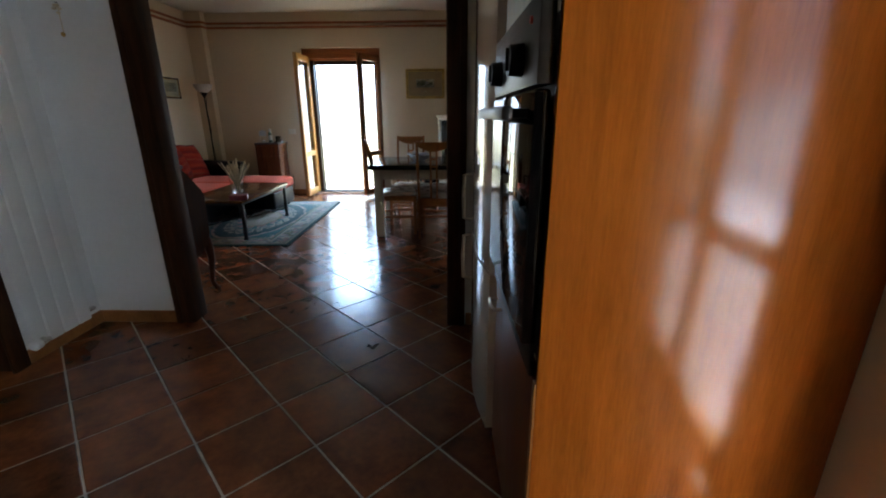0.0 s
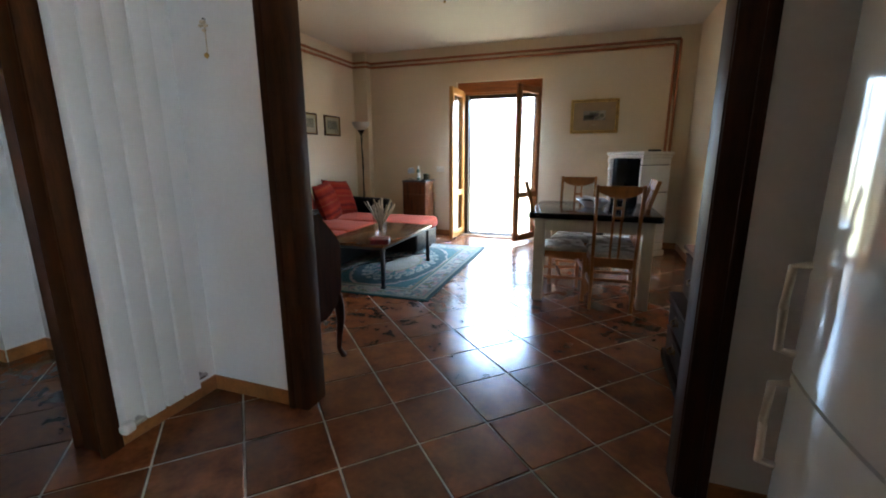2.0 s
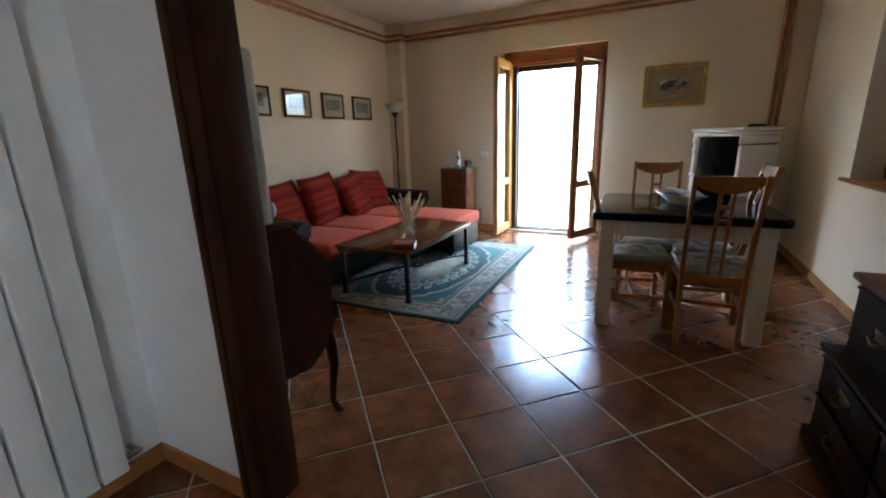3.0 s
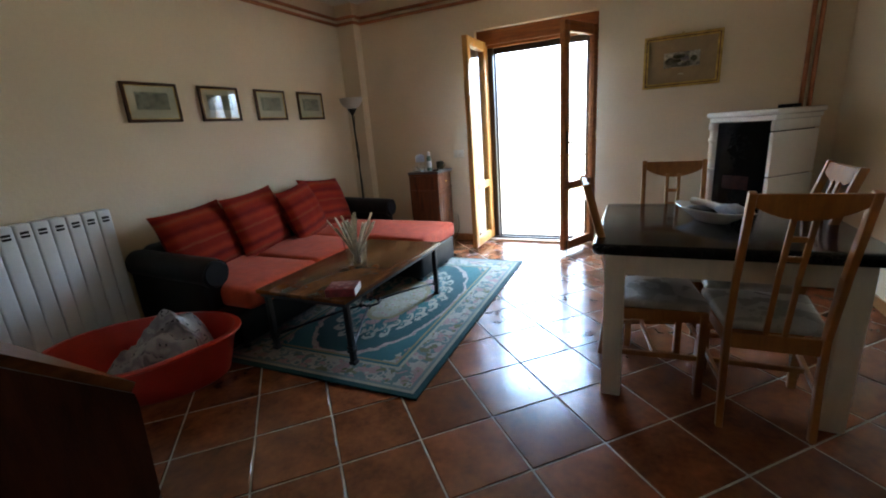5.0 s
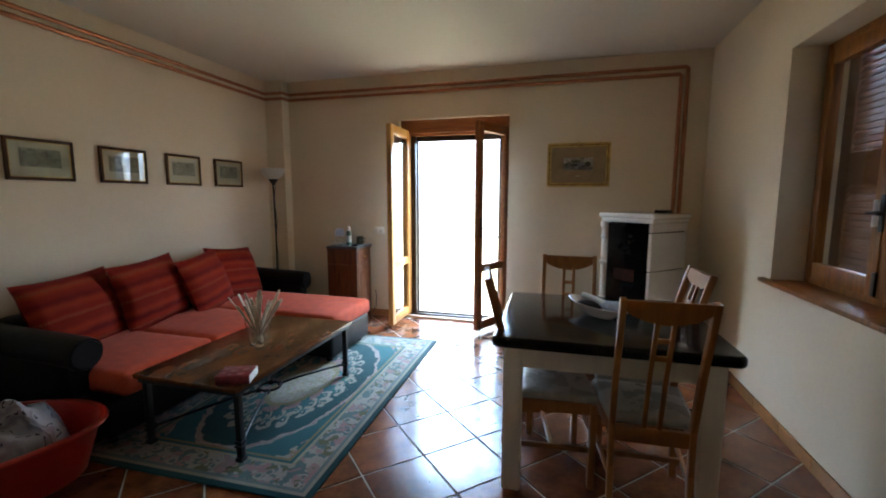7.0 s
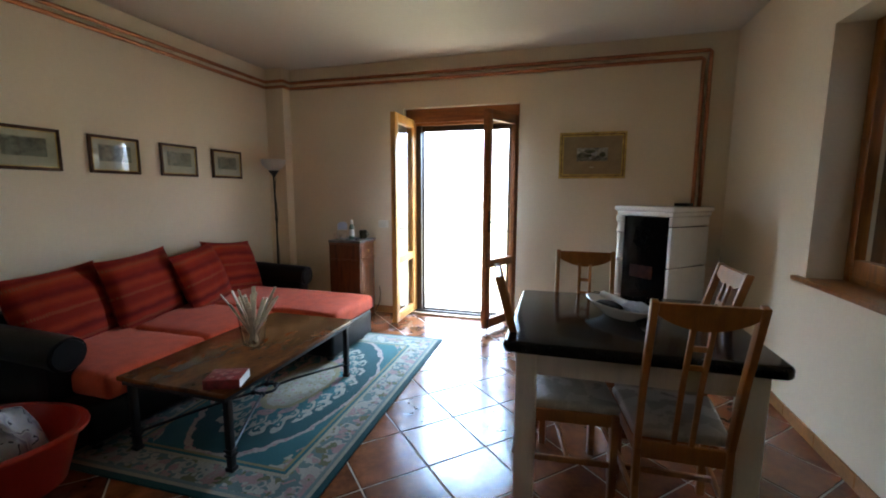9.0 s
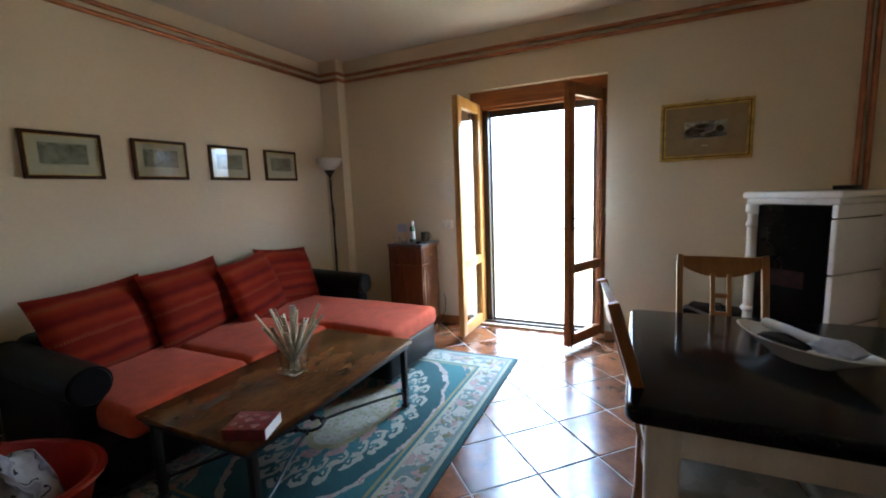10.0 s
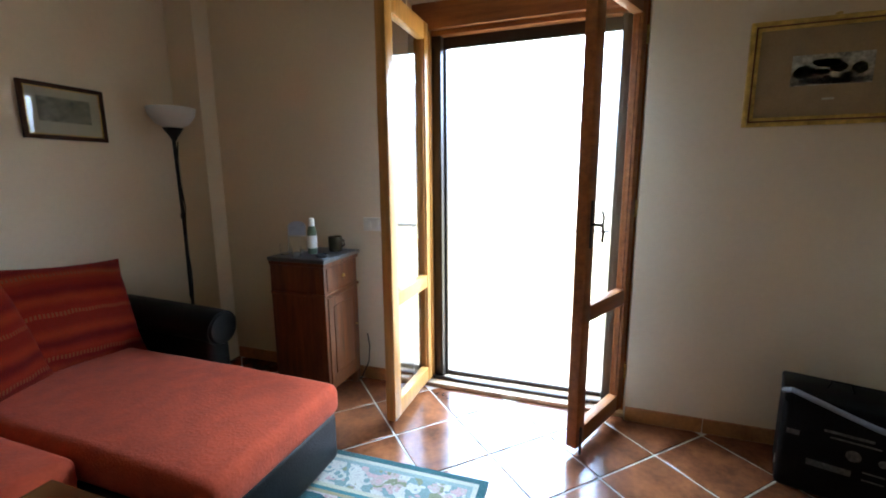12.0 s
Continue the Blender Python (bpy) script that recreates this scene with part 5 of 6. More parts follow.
def cabinet_items():
    z = 0.8352
    b = thing("spray_bottle", "green plastic bottle with a white cap", "bottle", -2.825, 6.81, z)
    part("body", lathe(M(), [(0.02, 0), (0.026, 0.004), (0.026, 0.13), (0.018, 0.155), (0.014, 0.16)], n=18), BOTTLE_GREEN, b)
    part("cap", lathe(M(), [(0.016, 0.158), (0.017, 0.16), (0.016, 0.20), (0.008, 0.205)], n=16), PAPER, b, "white plastic cap")
    part("label", lathe(M(), [(0.0264, 0.035), (0.0268, 0.036), (0.0268, 0.105), (0.0264, 0.106)], n=18), PAPER, b, "pale label")
    for x, y, h, r in ((-2.965, 6.75, 0.06, 0.030), (-2.87, 6.725, 0.05, 0.028)):
        bm = M()
        lathe(bm, [(r * 0.7, 0), (r * 0.8, 0.003), (r, h), (r - 0.002, h), (r * 0.75, 0.008), (0.002, 0.008)], n=20)
        g = link_mesh("drinking_glass", bm, GLASS)
        g.matrix_basis = pose(x, y, z)
        tagged(g, "clear drinking glass on the stone top", "glass", "glasses on the cabinet")
    f = thing("photo_stand", "clear curved photo stand with a pale blue print", "photo stand", -2.955, 6.85, z, 22)
    k = 10
    arch = [(-0.05, 0.095), (0.05, 0.095), (0.05, 0.15)] + [(0.05 * math.cos(math.pi * i / k), 0.15 + 0.028 * math.sin(math.pi * i / k)) for i in range(1, k)] + [(-0.05, 0.15)]
    part("print", extrude_outline(M(), arch, -0.0015, 0.0015, "y"), PALE_BLUE, f, "pale blue print")
    # white strips stand in for the bright glints along the clear edges
    for x0, x1, q0, q1 in ((-0.055, -0.049, 0, 0.155), (-0.049, 0.049, 0.088, 0.094), (-0.049, 0.049, 0.0, 0.006)):
        part("rim", box(M(), x0, x1, -0.004, 0.004, q0, q1, 0.001), FROST, f, "white strip for the glint on a clear edge")
    part("plate", box(M(), -0.048, 0.05, -0.0015, 0.0015, 0.007, 0.087, 0.0005), GLASS, f)
    part("foot", box(M(), -0.05, 0.05, 0.004, 0.05, 0.0, 0.005, 0.001), FROST, f)
    e = link_mesh("silver_dish", lathe(M(), [(0.02, 0), (0.024, 0.003), (0.036, 0.022), (0.034, 0.023), (0.022, 0.006), (0.002, 0.005)], n=20), STEEL)
    e.matrix_basis = pose(-2.905, 6.78, z)
    tagged(e, "small shiny silver dish beside the bottle", "dish")
    k = thing("dark_mug", "dark glazed mug beside the bottle", "mug", -2.755, 6.93, z)
    part("body", lathe(M(), [(0.032, 0), (0.038, 0.006), (0.040, 0.085), (0.037, 0.087), (0.034, 0.012), (0.003, 0.01)], n=20), OLIVE_GLAZE, k)
    bm = M()
    tube(bm, [(0.037, 0, 0.07), (0.058, 0, 0.066), (0.06, 0, 0.038), (0.037, 0, 0.026)], 0.005, 8)
    part("handle", bm, OLIVE_GLAZE, k)
    d = link_mesh("ashtray", lathe(M(), [(0.02, 0), (0.032, 0.003), (0.035, 0.018), (0.03, 0.018), (0.026, 0.008), (0.002, 0.007)], n=20), BLACK_PLASTIC)
    d.matrix_basis = pose(-2.71, 6.73, z)
    tagged(d, "small black dish on the stone top", "dish")


cabinet_items()


def uplighter():
    t = thing("floor_lamp", "black floor lamp with a frosted white bowl", "floor lamp", -3.70, 6.74, 0)
    part("base", lathe(M(), [(0.12, 0), (0.125, 0.008), (0.11, 0.02), (0.03, 0.032), (0.014, 0.05)], n=28), IRON, t)
    bm = M()
    tube(bm, [(0, 0, 0.03), (0.004, 0, 0.5), (0.0, 0, 0.54), (0.006, 0, 1.0), (-0.004, 0, 1.5)], 0.010, 10)
    part("pole", bm, IRON, t)
    for z in (0.53, 1.02):
        part("joint", rod(M(), (0.002, 0, z), (0.002, 0, z + 0.03), 0.013), IRON, t)
    bm = M()
    tube(bm, [(0.016 + 0.009 * math.sin(k * 1.3), 0.004 * math.cos(k * 1.7), 0.05 + k * 0.095) for k in range(16)], 0.0035, 6)
    part("cable", bm, BLACK_PLASTIC, t, "thin black cable along the pole")
    part("cone", lathe(M(), [(0.012, 1.48), (0.02, 1.50), (0.05, 1.545), (0.055, 1.552), (0.01, 1.554)], n=24), IRON, t)
    part("shade", lathe(M(), [(0.04, 1.553), (0.085, 1.575), (0.118, 1.62), (0.128, 1.665), (0.124, 1.665), (0.112, 1.62), (0.08, 1.582), (0.03, 1.56)], n=32, cap=False), FROST, t, "frosted white glass bowl")


uplighter()


def wall_picture(name, label, along, a, b, z0, z1, wall, edge_mat, mount, print_mat, fw, inner, lip=None, print_label="", lipw=0.005):
    """A glazed picture on a wall: along 'y' (on x = wall) or along 'x' (on y = wall)."""
    w, h = b - a, z1 - z0
    t = thing(name, label, "picture", *((wall, (a + b) / 2, z0) if along == "y" else ((a + b) / 2, wall, z0)), 90 if along == "y" else 0, group="framed prints" if along == "y" else "")
    part("back_board", box(M(), -w / 2 + 0.004, w / 2 - 0.004, -0.012, -0.002, 0.004, h - 0.004), BROWN_WOOD, t)
    part("mount", box(M(), -w / 2 + fw - 0.004, w / 2 - fw + 0.004, -0.0135, -0.0122, fw - 0.004, h - fw + 0.004), mount, t)
    iw, ih, cz = inner
    part("print", box(M(), -iw / 2, iw / 2, -0.0146, -0.0137, cz * h - ih / 2, cz * h + ih / 2), print_mat, t, print_label)
    for x0, x1, q0, q1 in ((-w / 2, -w / 2 + fw, 0, h), (w / 2 - fw, w / 2, 0, h), (-w / 2 + fw, w / 2 - fw, 0, fw), (-w / 2 + fw, w / 2 - fw, h - fw, h)):
        part("frame_bar", box(M(), x0, x1, -0.024, -0.003, q0, q1, 0.004), edge_mat, t)
    f2 = fw + lipw
    for x0, x1, q0, q1 in ((-w / 2 + fw, -w / 2 + f2, fw, h - fw), (w / 2 - f2, w / 2 - fw, fw, h - fw), (-w / 2 + f2, w / 2 - f2, fw, f2), (-w / 2 + f2, w / 2 - f2, h - f2, h - fw)):
        part("inner_lip", box(M(), x0, x1, -0.020, -0.014, q0, q1, 0.001), lip or GOLD, t)
    if along == "x":
        f3 = f2 + 0.013
        for x0, x1, q0, q1 in ((-w / 2 + f2, -w / 2 + f3, f2, h - f2), (w / 2 - f3, w / 2 - f2, f2, h - f2), (-w / 2 + f3, w / 2 - f3, f2, f3), (-w / 2 + f3, w / 2 - f3, h - f3, h - f2)):
            part("fillet", box(M(), x0, x1, -0.021, -0.014, q0, q1, 0.001), GOLD, t)
        return t
    g = part("pane", box(M(), -w / 2 + fw - 0.002, w / 2 - fw + 0.002, -0.0172, -0.0157, fw - 0.002, h - fw + 0.002), GLASS, t, "picture glass")
    g.visible_shadow = False
    return t


for a, b in ((4.48, 4.872), (5.045, 5.415), (5.595, 5.957), (6.128, 6.502)):
    wall_picture("framed_print", "small engraving in a dark brown frame with cream mount", "y", a, b, 1.458, 1.728, X_LEFT, DARK_WOOD, MAT_CREAM, ENGRAVING, 0.021, (0.235, 0.118, 0.54))
pic = wall_picture("gilt_picture", "landscape print in a gilt frame with a tan mount", "x", -0.757, -0.173, 1.46, 1.88, Y_FAR, GOLD, MAT_TAN, PRINT_DARK, 0.018, (0.27, 0.12, 0.52), BROWN_WOOD, lipw=0.007)
for x0, x1, q0, q1, mm in ((-0.125, 0.125, 0.163, 0.188, PRINT_GREY), (-0.13, -0.05, 0.185, 0.235, ENGRAVING), (-0.07, 0.03, 0.228, 0.262, PRINT_LEAF), (-0.01, 0.05, 0.205, 0.245, PAPER), (-0.06, 0.00, 0.195, 0.222, PRINT_LEAF), (0.065, 0.12, 0.195, 0.24, PRINT_LEAF), (0.03, 0.075, 0.182, 0.205, PRINT_GREY), (-0.03, 0.0, 0.172, 0.194, PAPER)):
    bm = M()
    lathe(bm, [(1.0, -0.0149), (0.9, -0.0146)], n=9)
    bmesh.ops.rotate(bm, verts=bm.verts, cent=(0, 0, 0), matrix=Matrix.Rotation(radians(90), 3, "X"))
    for v in bm.verts:
        k = 1 + 0.3 * noise.noise(v.co * 3 + Vector((x0 * 40, 0, q0 * 30)))
        v.co = Vector(((x0 + x1) / 2 + v.co.x * k * (x1 - x0) / 2, -0.0149, (q0 + q1) / 2 + v.co.z * k * (q1 - q0) / 2))
    part("print_patch", bm, mm, pic)
part("hanger", lathe(M(), [(0.004, 0), (0.012, 0.003), (0.012, 0.01), (0.004, 0.013)], (0, -0.012, 0.42), 12), BRASS, pic)
part("caption", box(M(), -0.02, 0.02, -0.0146, -0.0137, 0.10, 0.108), MAT_CREAM, pic)


def column_radiator():
    t = thing("radiator", "white aluminium radiator beside the sofa", "radiator", X_LEFT, 3.36, 0)
    for k in range(10):
        y = k * 0.081
        bm = M()
        box(bm, 0.03, 0.115, y + 0.001, y + 0.079, 0.08, 0.925, 0.012, 3)
        s = part("section", bm, RADIATOR_PAINT, t)
        part("vent", box(M(), 0.108, 0.1165, y + 0.017, y + 0.063, 0.845, 0.885, 0.006), BLACK_PLASTIC, s, "dark air slot")
        part("fin", box(M(), 0.1, 0.118, y + 0.018, y + 0.062, 0.861, 0.868, 0.002), RADIATOR_PAINT, s)
    part("valve", rod(M(), (0.07, 0.81, 0.12), (0.07, 0.86, 0.12), 0.013), STEEL, t)
    part("pipe", rod(M(), (0.0, 0.85, 0.12), (0.07, 0.85, 0.12), 0.009), STEEL, t)
    for y in (0.16, 0.65):
        part("bracket", box(M(), 0.0, 0.04, y - 0.015, y + 0.015, 0.80, 0.83), RADIATOR_PAINT, t)


column_radiator()


def dog_bed():
    t = thing("pet_basket", "oval red plastic pet basket on the tiles", "pet basket", -3.16, 3.835, 0, 33)
    bm = M()
    n = 40
    rings = []
    prof = [(0.78, 0.0, 0), (0.82, 0.012, 0), (0.90, 0.14, 1), (0.955, 0.23, 1), (1.0, 0.262, 1), (1.0, 0.272, 1), (0.965, 0.272, 1), (0.93, 0.235, 1), (0.87, 0.14, 1), (0.78, 0.02, 0)]
    for s, z, k in prof:
        ring = []
        for i in range(n):
            a = 2 * math.pi * i / n
            dip = 1.0 - 0.16 * math.exp(-((a - 3 * math.pi / 2) / 0.55) ** 2)
            ring.append(bm.verts.new((0.49 * s * math.cos(a), 0.325 * s * math.sin(a), z * (dip if k else 1))))
        rings.append(ring)
    for lo, hi in zip(rings, rings[1:]):
        for i in range(n):
            bm.faces.new((lo[i], lo[(i + 1) % n], hi[(i + 1) % n], hi[i]))
    bm.faces.new(rings[0][::-1])
    bm.faces.new(rings[-1])
    part("shell", bm, RED_PLASTIC, t)
    bm = M()
    lip = []
    for i in range(n + 1):
        a = 2 * math.pi * i / n
        dip = 1.0 - 0.16 * math.exp(-((a - 3 * math.pi / 2) / 0.55) ** 2)
        lip.append((0.497 * math.cos(a), 0.332 * math.sin(a), 0.262 * dip))
    tube(bm, lip, 0.0105, 8)
    part("rim", bm, RED_PLASTIC, t)
    bm = M()
    nx, ny = 34, 26
    g = {}
    for i in range(nx + 1):
        for j in range(ny + 1):
            u, v = 2 * i / nx - 1, 2 * j / ny - 1
            x, y = 0.06 + 0.29 * u * math.sqrt(1 - v * v / 2), 0.20 * v * math.sqrt(1 - u * u / 2)
            f = max(0.0, 1 - (u * u) ** 1.5) * max(0.0, 1 - (v * v) ** 1.5)
            climb = min(1.0, max(0.0, (u + 0.95) / 1.35))
            z = 0.06 + (0.12 + 0.14 * climb * climb * (3 - 2 * climb)) * f ** 0.55 + 0.09 * math.exp(-((u - 0.42) ** 2 * 4.0 + (v - 0.25) ** 2 * 2.0)) * f
            z += 0.030 * (1 - 2 * abs(math.sin(4.2 * v + 1.6 * u + 1.5 * noise.noise(Vector((u * 1.7, v * 1.7, 7.0)))))) * f
            z += 0.03 * noise.noise(Vector((u * 2.6, v * 2.6, 1.0))) + 0.012 * math.sin(9.0 * v + 3.0 * u) * f + 0.016 * noise.noise(Vector((u * 7, v * 6, 4.0)))
            uneven = 1 + 0.16 * noise.noise(Vector((u * 2.2, v * 2.2, 12.0)))
            g[i, j] = bm.verts.new((x * uneven, y * uneven, z))
    for i in range(nx):
        for j in range(ny):
            bm.faces.new((g[i, j], g[i + 1, j], g[i + 1, j + 1], g[i, j + 1]))
    edge = [g[i, 0] for i in range(nx + 1)] + [g[nx, j] for j in range(1, ny + 1)] + [g[i, ny] for i in range(nx - 1, -1, -1)] + [g[0, j] for j in range(ny - 1, 0, -1)]
    low = [bm.verts.new((v.co.x * 0.9, v.co.y * 0.9, 0.021)) for v in edge]
    for i in range(len(edge)):
        j = (i + 1) % len(edge)
        bm.faces.new((edge[j], edge[i], low[i], low[j]))
    bm.faces.new(low)
    bl = link_mesh("pet_blanket", bm, BLANKET)
    bl.matrix_basis = pose(-3.16, 3.835, 0.0, 0, 0, 33)
    tagged(bl, "crumpled pale patterned blanket in the pet basket", "blanket")


dog_bed()


def bureau():
    """Slant-front writing desk; its front looks along +y."""
    t = thing("writing_desk", "dark mahogany slant front writing desk on curved legs", "desk", -2.12, 2.70, 0)
    w = 0.36
    side = [(0.01, 0.36), (0.01, 0.905), (0.20, 0.905), (0.405, 0.71), (0.408, 0.68), (0.395, 0.43), (0.35, 0.355), (0.24, 0.30), (0.12, 0.315)]
    for s in (-1, 1):
        a, b = sorted((s * w, s * (w - 0.02)))
        part("side_panel", extrude_outline(M(), side, a, b, "x"), MAHOGANY, t)
    part("back_panel", box(M(), -w + 0.02, w - 0.02, 0.01, 0.025, 0.36, 0.90), MAHOGANY, t)
    part("top", box(M(), -w - 0.012, w + 0.012, 0.005, 0.215, 0.902, 0.924, 0.005), MAHOGANY, t)
    bm = M()
    extrude_outline(bm, [(0.205, 0.902), (0.22, 0.917), (0.424, 0.725), (0.408, 0.705)], -w + 0.021, w - 0.021, "x")
    part("fall_front", bm, TABLE_WOOD, t)
    for z0, z1 in ((0.565, 0.69), (0.425, 0.555)):
        dr = part("drawer", box(M(), -w + 0.024, w - 0.024, 0.36, 0.408, z0, z1, 0.006), MAHOGANY, t)
        for x in (-0.18, 0.18):
            bm = M()
            tube(bm, [(x - 0.035, 0.41, (z0 + z1) / 2), (x - 0.03, 0.425, (z0 + z1) / 2 - 0.01), (x + 0.03, 0.425, (z0 + z1) / 2 - 0.01), (x + 0.035, 0.41, (z0 + z1) / 2)], 0.004, 8)
            part("pull", bm, DARK_BRASS, dr)
    for sx in (-1, 1):
        for y, out in ((0.375, 1), (0.04, -1)):
            bm = M()
            pts, rad = [], []
            x = sx * (w - 0.025)
            for z, o in ((0.40, 0.0), (0.33, 0.012), (0.24, 0.016), (0.14, 0.004), (0.06, -0.002), (0.02, 0.014), (0.0, 0.022)):
                pts.append(Vector((x + sx * o * 0.6, y + out * o, z)))
            for (p, q), (r0, r1) in zip(zip(pts, pts[1:]), ((0.03, 0.029), (0.029, 0.024), (0.024, 0.017), (0.017, 0.014), (0.014, 0.016), (0.016, 0.02))):
                rod(bm, p, q, r0, r1, 12)
            part("leg", bm, MAHOGANY, t)
    return t


bureau()
jug = thing("paperweight", "grey round glass paperweight on the desk", "paperweight", -1.83, 2.875, 0.9243)
part("ball", lathe(M(), [(0.012, 0.0), (0.034, 0.016), (0.040, 0.04), (0.033, 0.064), (0.012, 0.078)], n=18), STONE_TOP, jug)
board = thing("white_board", "white painted board leaning on the wall above the desk", "board", -1.93, 2.74, 0.9243)
part("board", box(M(), -0.19, 0.165, 0.06, 0.11, 0.0, 0.575, 0.006), PLASTER_WHITE, board)
part("tape", box(M(), 0.02, 0.10, 0.1105, 0.113, 0.02, 0.075, 0.001), BEECH, board, "yellowed paper tape")
for x in (0.14, -0.165):
    for z in (0.28, 0.47):
        part("screw", rod(M(), (x, 0.11, z), (x, 0.113, z), 0.005, n=8), STEEL, board)


def chest():
    """Dark stepped chest of drawers with its front along local -x."""
    t = thing("chest_of_drawers", "dark stained stepped chest of drawers with brass pulls", "chest", 0.0, 0.0, 0)
    y0, y1 = 2.72, 3.73
    part("upper_body", box(M(), 0.13, 0.63, y0 + 0.02, y1 - 0.02, 0.40, 0.675, 0.004), CHEST_WOOD, t)
    part("top", box(M(), 0.108, 0.635, y0, y1, 0.675, 0.70, 0.006), BROWN_WOOD, t)
    part("lower_body", box(M(), 0.08, 0.63, y0 + 0.01, y1 - 0.01, 0.05, 0.40, 0.004), CHEST_WOOD, t)
    part("ledge", box(M(), 0.06, 0.632, y0 + 0.0, y1 + 0.0, 0.395, 0.415, 0.005), CHEST_WOOD, t)
    part("plinth", box(M(), 0.055, 0.63, y0, y1, 0.0, 0.06, 0.006), CHEST_WOOD, t)
    for x, z0, z1 in ((0.12, 0.43, 0.66), (0.068, 0.08, 0.225), (0.068, 0.24, 0.385)):
        for a, b in ((y0 + 0.04, (y0 + y1) / 2 - 0.01), ((y0 + y1) / 2 + 0.01, y1 - 0.04)):
            d = part("drawer", box(M(), x, x + 0.014, a, b, z0, z1, 0.005), CHEST_WOOD, t)
            part("drawer_trim", box(M(), x - 0.006, x + 0.002, a, b, z1 - 0.012, z1, 0.003), CHEST_WOOD, d)
            cy, cz = (a + b) / 2, (z0 + z1) / 2
            bm = M()
            tube(bm, [(x, cy - 0.04, cz + 0.01), (x - 0.02, cy - 0.035, cz), (x - 0.024, cy, cz - 0.012), (x - 0.02, cy + 0.035, cz), (x, cy + 0.04, cz + 0.01)], 0.005, 8)
            part("pull", bm, DARK_BRASS, d, "tarnished brass drop pull")
            part("pull_plate", box(M(), x - 0.003, x + 0.001, cy - 0.05, cy + 0.05, cz - 0.005, cz + 0.028, 0.004), DARK_BRASS, d)


chest()


def fruit_bowl():
    t = thing("oval_bowl", "boat-shaped white ceramic bowl with bits and pieces inside", "bowl", -0.405, 4.93, 0.7484, -50)
    bm = M()
    lathe(bm, [(0.45, 0.0), (0.5, 0.003), (0.55, 0.012), (0.85, 0.042), (1.0, 0.060), (0.975, 0.063), (0.82, 0.046), (0.55, 0.02), (0.02, 0.014)], (0, 0, 0), 40, 0.182, 0.088, cap=True)
    for v in bm.verts:
        # the ends draw out into raised tips
        k = max(0.0, (abs(v.co.x) - 0.11) / 0.055)
        v.co.x *= 1 + 0.10 * k * k
        v.co.z += 0.005 * k * k
    part("shell", bm, MAJOLICA, t)
    r = thing("paper_roll", "white crumpled paper roll lying in the bowl", "paper", -0.407, 4.932, 0.770, -50)
    bm = M()
    tube(bm, [(-0.13, 0.02, 0.058), (-0.06, 0.015, 0.056), (0.02, 0.002, 0.052), (0.06, -0.008, 0.05)], 0.016, 12)
    part("roll", bm, PAPER, r)
    bm = M()
    cushion(bm, 0.12, 0.075, 0.05, 2.2, 10, (0.095, 0.005, 0.046))
    part("wrapper", bm, PALE_BLUE, r, "pale blue plastic wrapper")
    bm = M()
    cushion(bm, 0.16, 0.08, 0.04, 2.0, 8, (-0.04, -0.015, 0.026))
    part("cloth", bm, BLACK_LEATHER, r, "dark cloth")


fruit_bowl()


def appliance_box():
    t = thing("appliance_box", "black printed appliance carton on the tiles", "carton", -0.385, 6.825, 0, -18)
    part("carton", box(M(), -0.17, 0.17, -0.13, 0.13, 0.0, 0.385, 0.02, 3), CARTON_BLACK, t)
    part("lid", box(M(), -0.172, 0.172, -0.132, 0.132, 0.365, 0.402, 0.012), CARTON_BLACK, t)
    bm = M()
    tube(bm, [(-0.172, -0.10, 0.40), (-0.15, -0.134, 0.425), (-0.05, -0.14, 0.395), (0.08, -0.142, 0.355), (0.16, -0.14, 0.335)], 0.011, 10)
    part("strap", bm, STRAP_GREY, t, "pale grey plastic strap")
    bm = M()
    tube(bm, [(-0.03, 0.02, 0.40), (-0.02, 0.02, 0.435), (0.04, 0.02, 0.435), (0.05, 0.02, 0.40)], 0.005, 8)
    part("carry_handle", bm, BLACK_PLASTIC, t)
    for x0, x1, z0, z1 in ((-0.04, 0.10, 0.285, 0.295), (-0.02, 0.12, 0.265, 0.271), (-0.08, 0.05, 0.13, 0.155), (0.08, 0.14, 0.16, 0.165), (0.08, 0.14, 0.13, 0.135), (-0.15, -0.11, 0.24, 0.26)):
        part("print_bar", box(M(), x0, x1, -0.1325, -0.1305, z0, z1), PRINT_DIM, t, "unreadable pale print")
    part("print_disc", rod(M(), (0.05, -0.1305, 0.215), (0.05, -0.1325, 0.215), 0.022, n=20), PRINT_DIM, t)
    part("print_disc", rod(M(), (0.13, -0.1305, 0.215), (0.13, -0.1325, 0.215), 0.014, n=20), PRINT_DIM, t)
    part("side_mark", rod(M(), (-0.1705, -0.07, 0.08), (-0.1725, -0.07, 0.08), 0.02, n=20), PAPER, t)


appliance_box()


def ceiling_lamp():
    t = thing("ceiling_lamp", "round frosted ceiling lamp, switched off", "ceiling lamp", -1.78, 5.0, CEIL)
    part("canopy", lathe(M(), [(0.17, -0.03), (0.175, -0.015), (0.17, 0.0)], n=36), BRASS, t)
    part("bowl", lathe(M(), [(0.01, -0.115), (0.06, -0.108), (0.12, -0.08), (0.16, -0.03)], n=36), FROST, t, "frosted glass bowl")
    part("finial", lathe(M(), [(0.004, -0.135), (0.012, -0.128), (0.008, -0.112)], n=14), BRASS, t)


ceiling_lamp()


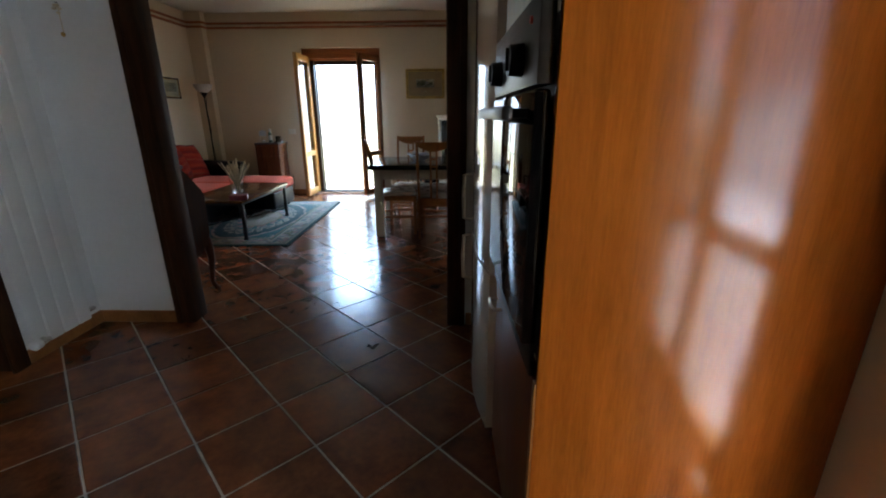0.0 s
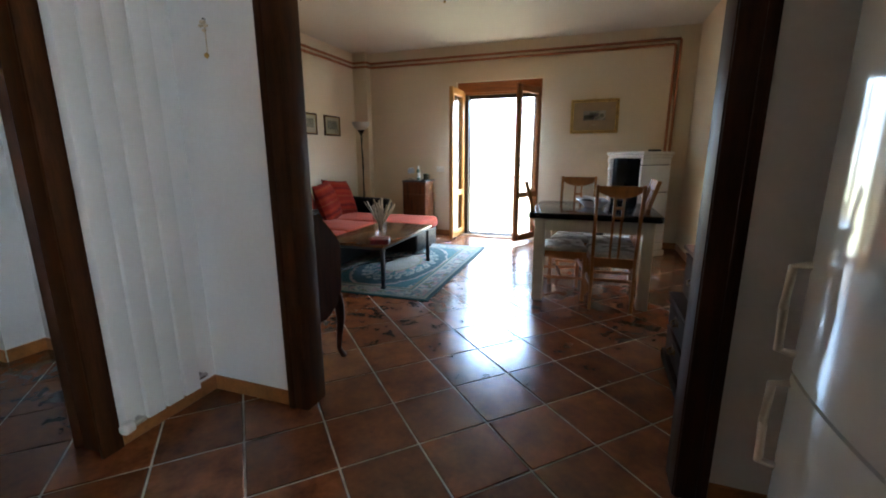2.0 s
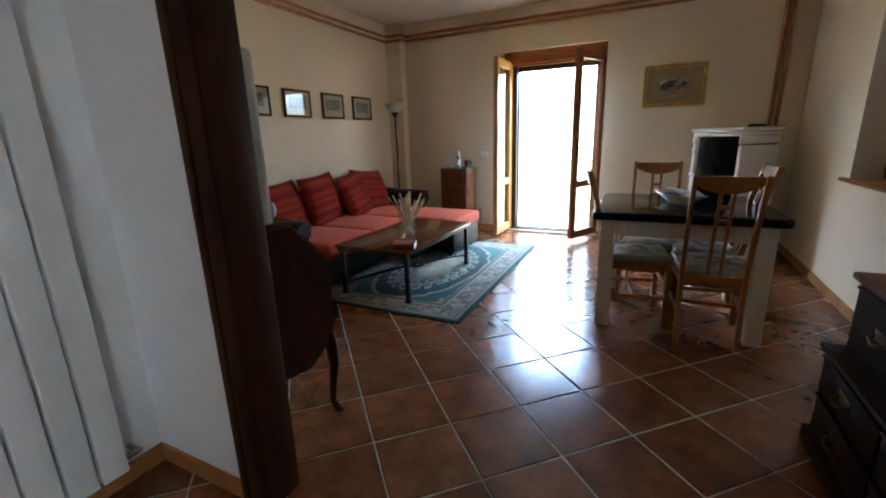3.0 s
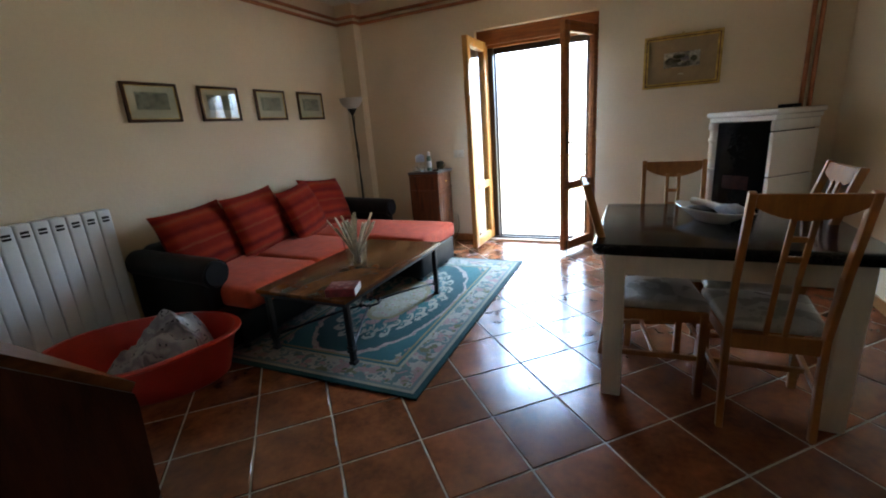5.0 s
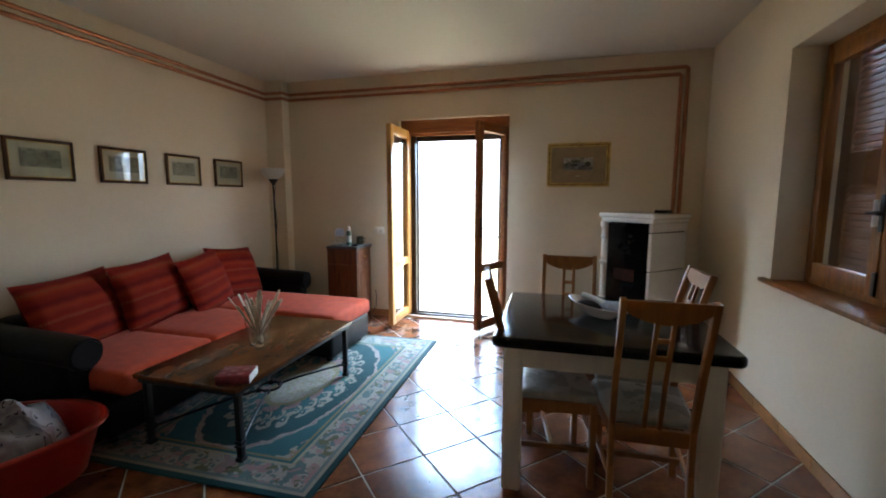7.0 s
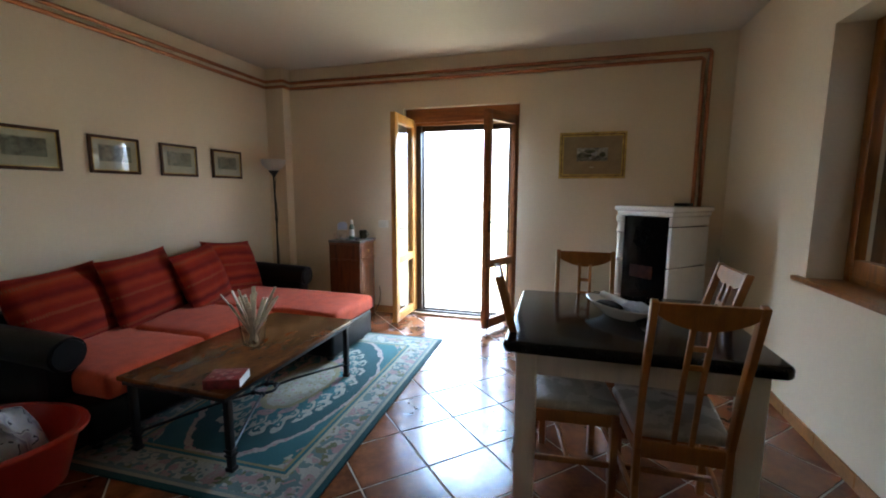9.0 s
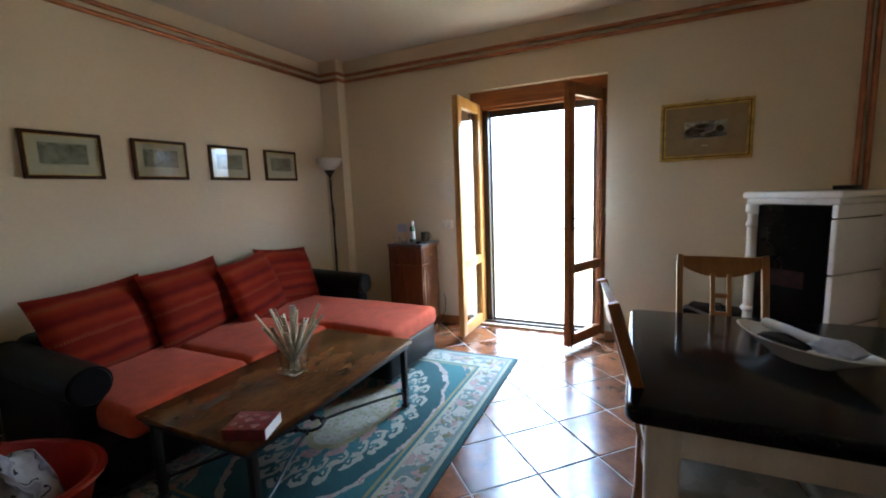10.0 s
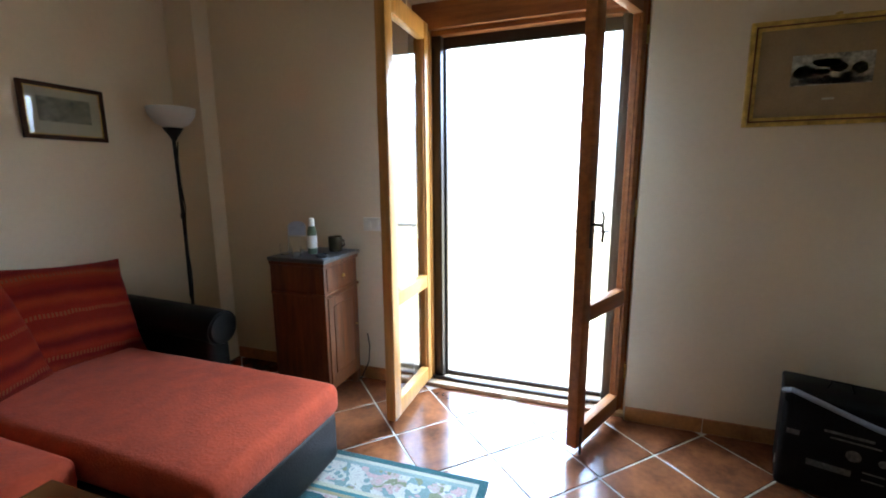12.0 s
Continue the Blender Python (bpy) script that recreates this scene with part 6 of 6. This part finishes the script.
def wall_socket():
    t = thing("light_switch", "flat cream plastic wall switch beside the door", "switch", -2.575, Y_FAR, 0.985)
    part("plate", box(M(), -0.06, 0.06, -0.008, 0.0, -0.04, 0.04, 0.003), CREAM_PAINT, t)
    for x in (-0.025, 0.025):
        part("rocker", box(M(), x - 0.018, x + 0.018, -0.012, -0.008, -0.022, 0.022, 0.002), CREAM_PAINT, t)


wall_socket()


def floor_cable():
    bm = M()
    tube(bm, [(-2.63, 7.045, 0.30), (-2.615, 7.04, 0.22), (-2.62, 7.03, 0.12), (-2.66, 7.0, 0.02), (-2.72, 6.98, 0.008)], 0.004, 8)
    ob = link_mesh("lamp_cable", bm, BLACK_PLASTIC)
    tagged(ob, "thin black cable hanging behind the cabinet", "cable")


floor_cable()


# ---- skirting of terracotta pieces ----
def skirting(name, a, b, normal):
    """A row of tile pieces along a wall from a to b."""
    a, b = Vector((*a, 0)), Vector((*b, 0))
    ln = (b - a).length
    t = thing(name, "terracotta skirting tiles along the wall", "skirting", a.x, a.y, 0, math.degrees(math.atan2(b.y - a.y, b.x - a.x)))
    tagged(t, kind="structure")
    side = 1 if (Vector((-(b - a).y, (b - a).x, 0)).dot(Vector((*normal, 0)))) > 0 else -1
    k = max(1, round(ln / 0.335))
    step = ln / k
    me = None
    for i in range(k):
        if me is None:
            bm = M()
            q = sorted((0.001 * side, 0.011 * side))
            box(bm, 0.0015, step - 0.0015, q[0], q[1], 0.0, 0.078, 0.003, 1)
            ob = part("tile", bm, SKIRTING, t)
            me = ob.data
        else:
            ob = new("tile", me)
            ob.parent = t
        ob.matrix_basis = pose(i * step, 0, 0)
    return t


for nm, a, b, nn in (
    ("baseboard_north", (-3.68, Y_FAR), (DOOR_X0, Y_FAR), (0, -1)),
    ("baseboard_north", (DOOR_X1, Y_FAR), (X_RIGHT, Y_FAR), (0, -1)),
    ("baseboard_east", (X_RIGHT, Y_NEAR + 0.02), (X_RIGHT, Y_FAR - 0.012), (-1, 0)),
    ("baseboard_west", (X_LEFT, Y_NEAR + 0.02), (X_LEFT, 6.93), (1, 0)),
    ("baseboard_middle", (X_LEFT + 0.012, Y_NEAR), (OP_X0 - 0.11, Y_NEAR), (0, 1)),
    ("baseboard_middle", (OP_X1 + 0.11, Y_NEAR), (X_RIGHT - 0.012, Y_NEAR), (0, 1)),
    ("baseboard_kitchen", (KX_LEFT + 0.012, KY_FRONT), (OP_X0 - 0.11, KY_FRONT), (0, -1)),
    ("baseboard_kitchen", (OP_X1 + 0.11, KY_FRONT), (KX_RIGHT, KY_FRONT), (0, -1)),
    ("baseboard_kitchen", (KX_LEFT, 2.075), (KX_LEFT, KY_FRONT), (1, 0)),
    ("baseboard_hall", (-3.62, 2.36), (-3.62, KY_FRONT), (1, 0)),
    ("baseboard_hall", (-3.608, KY_FRONT), (KX_LEFT - 0.125, KY_FRONT), (0, -1)),
    ("baseboard_hall", (-4.74, 2.36), (-3.62, 2.36), (0, -1)),
):
    skirting(nm, a, b, nn)

# ---- floor tiles, laid at 45 degrees ----
HALF = 0.2385
side = HALF * math.sqrt(2)
bm = M()
box(bm, -side / 2 + 0.0039, side / 2 - 0.0039, -side / 2 + 0.0039, side / 2 - 0.0039, -0.012, 0.0, 0.003, 1)
tile_mesh = None
near_tiles, far_tiles = [], []
for i in range(-18, 12):
    for j in range(-24, 16):
        if (i + j) % 2 == 0:
            continue
        x, y = -1.262 + i * HALF, 4.172 + j * HALF
        living = X_LEFT - 0.1 < x < X_RIGHT + 0.1 and Y_NEAR - 0.15 < y < Y_FAR + 0.13
        kitchen = KX_LEFT - 0.1 < x < KX_RIGHT + 0.1 and KY_BACK - 0.1 < y <= Y_NEAR - 0.15
        hall = -4.85 < x <= KX_LEFT - 0.1 and -0.4 < y <= Y_NEAR - 0.15
        if living or (kitchen and y > 0.7):
            near_tiles.append((x, y))
        elif kitchen or hall:
            far_tiles.append((x, y))
rng = random.Random(3)
for x, y in near_tiles:
    if tile_mesh is None:
        ob = part("tile", bm, TERRACOTTA, floor)
        tile_mesh = ob.data
    else:
        ob = new("tile", tile_mesh)
        ob.parent = floor
    ob.matrix_basis = pose(x, y, rng.uniform(-0.0006, 0.0), rng.uniform(-0.12, 0.12), rng.uniform(-0.12, 0.12), 45 + 90 * rng.randrange(4))
bm = M()
for x, y in far_tiles:
    q = side / 2 - 0.0039
    made = bmesh.ops.create_cube(bm, size=1.0, matrix=pose(x, y, -0.006, 0, 0, 45) @ Matrix.Diagonal((2 * q, 2 * q, 0.012, 1)))
rest = part("tiles", bm, TERRACOTTA, floor, smooth=False)
tagged(rest, kind="stuff")
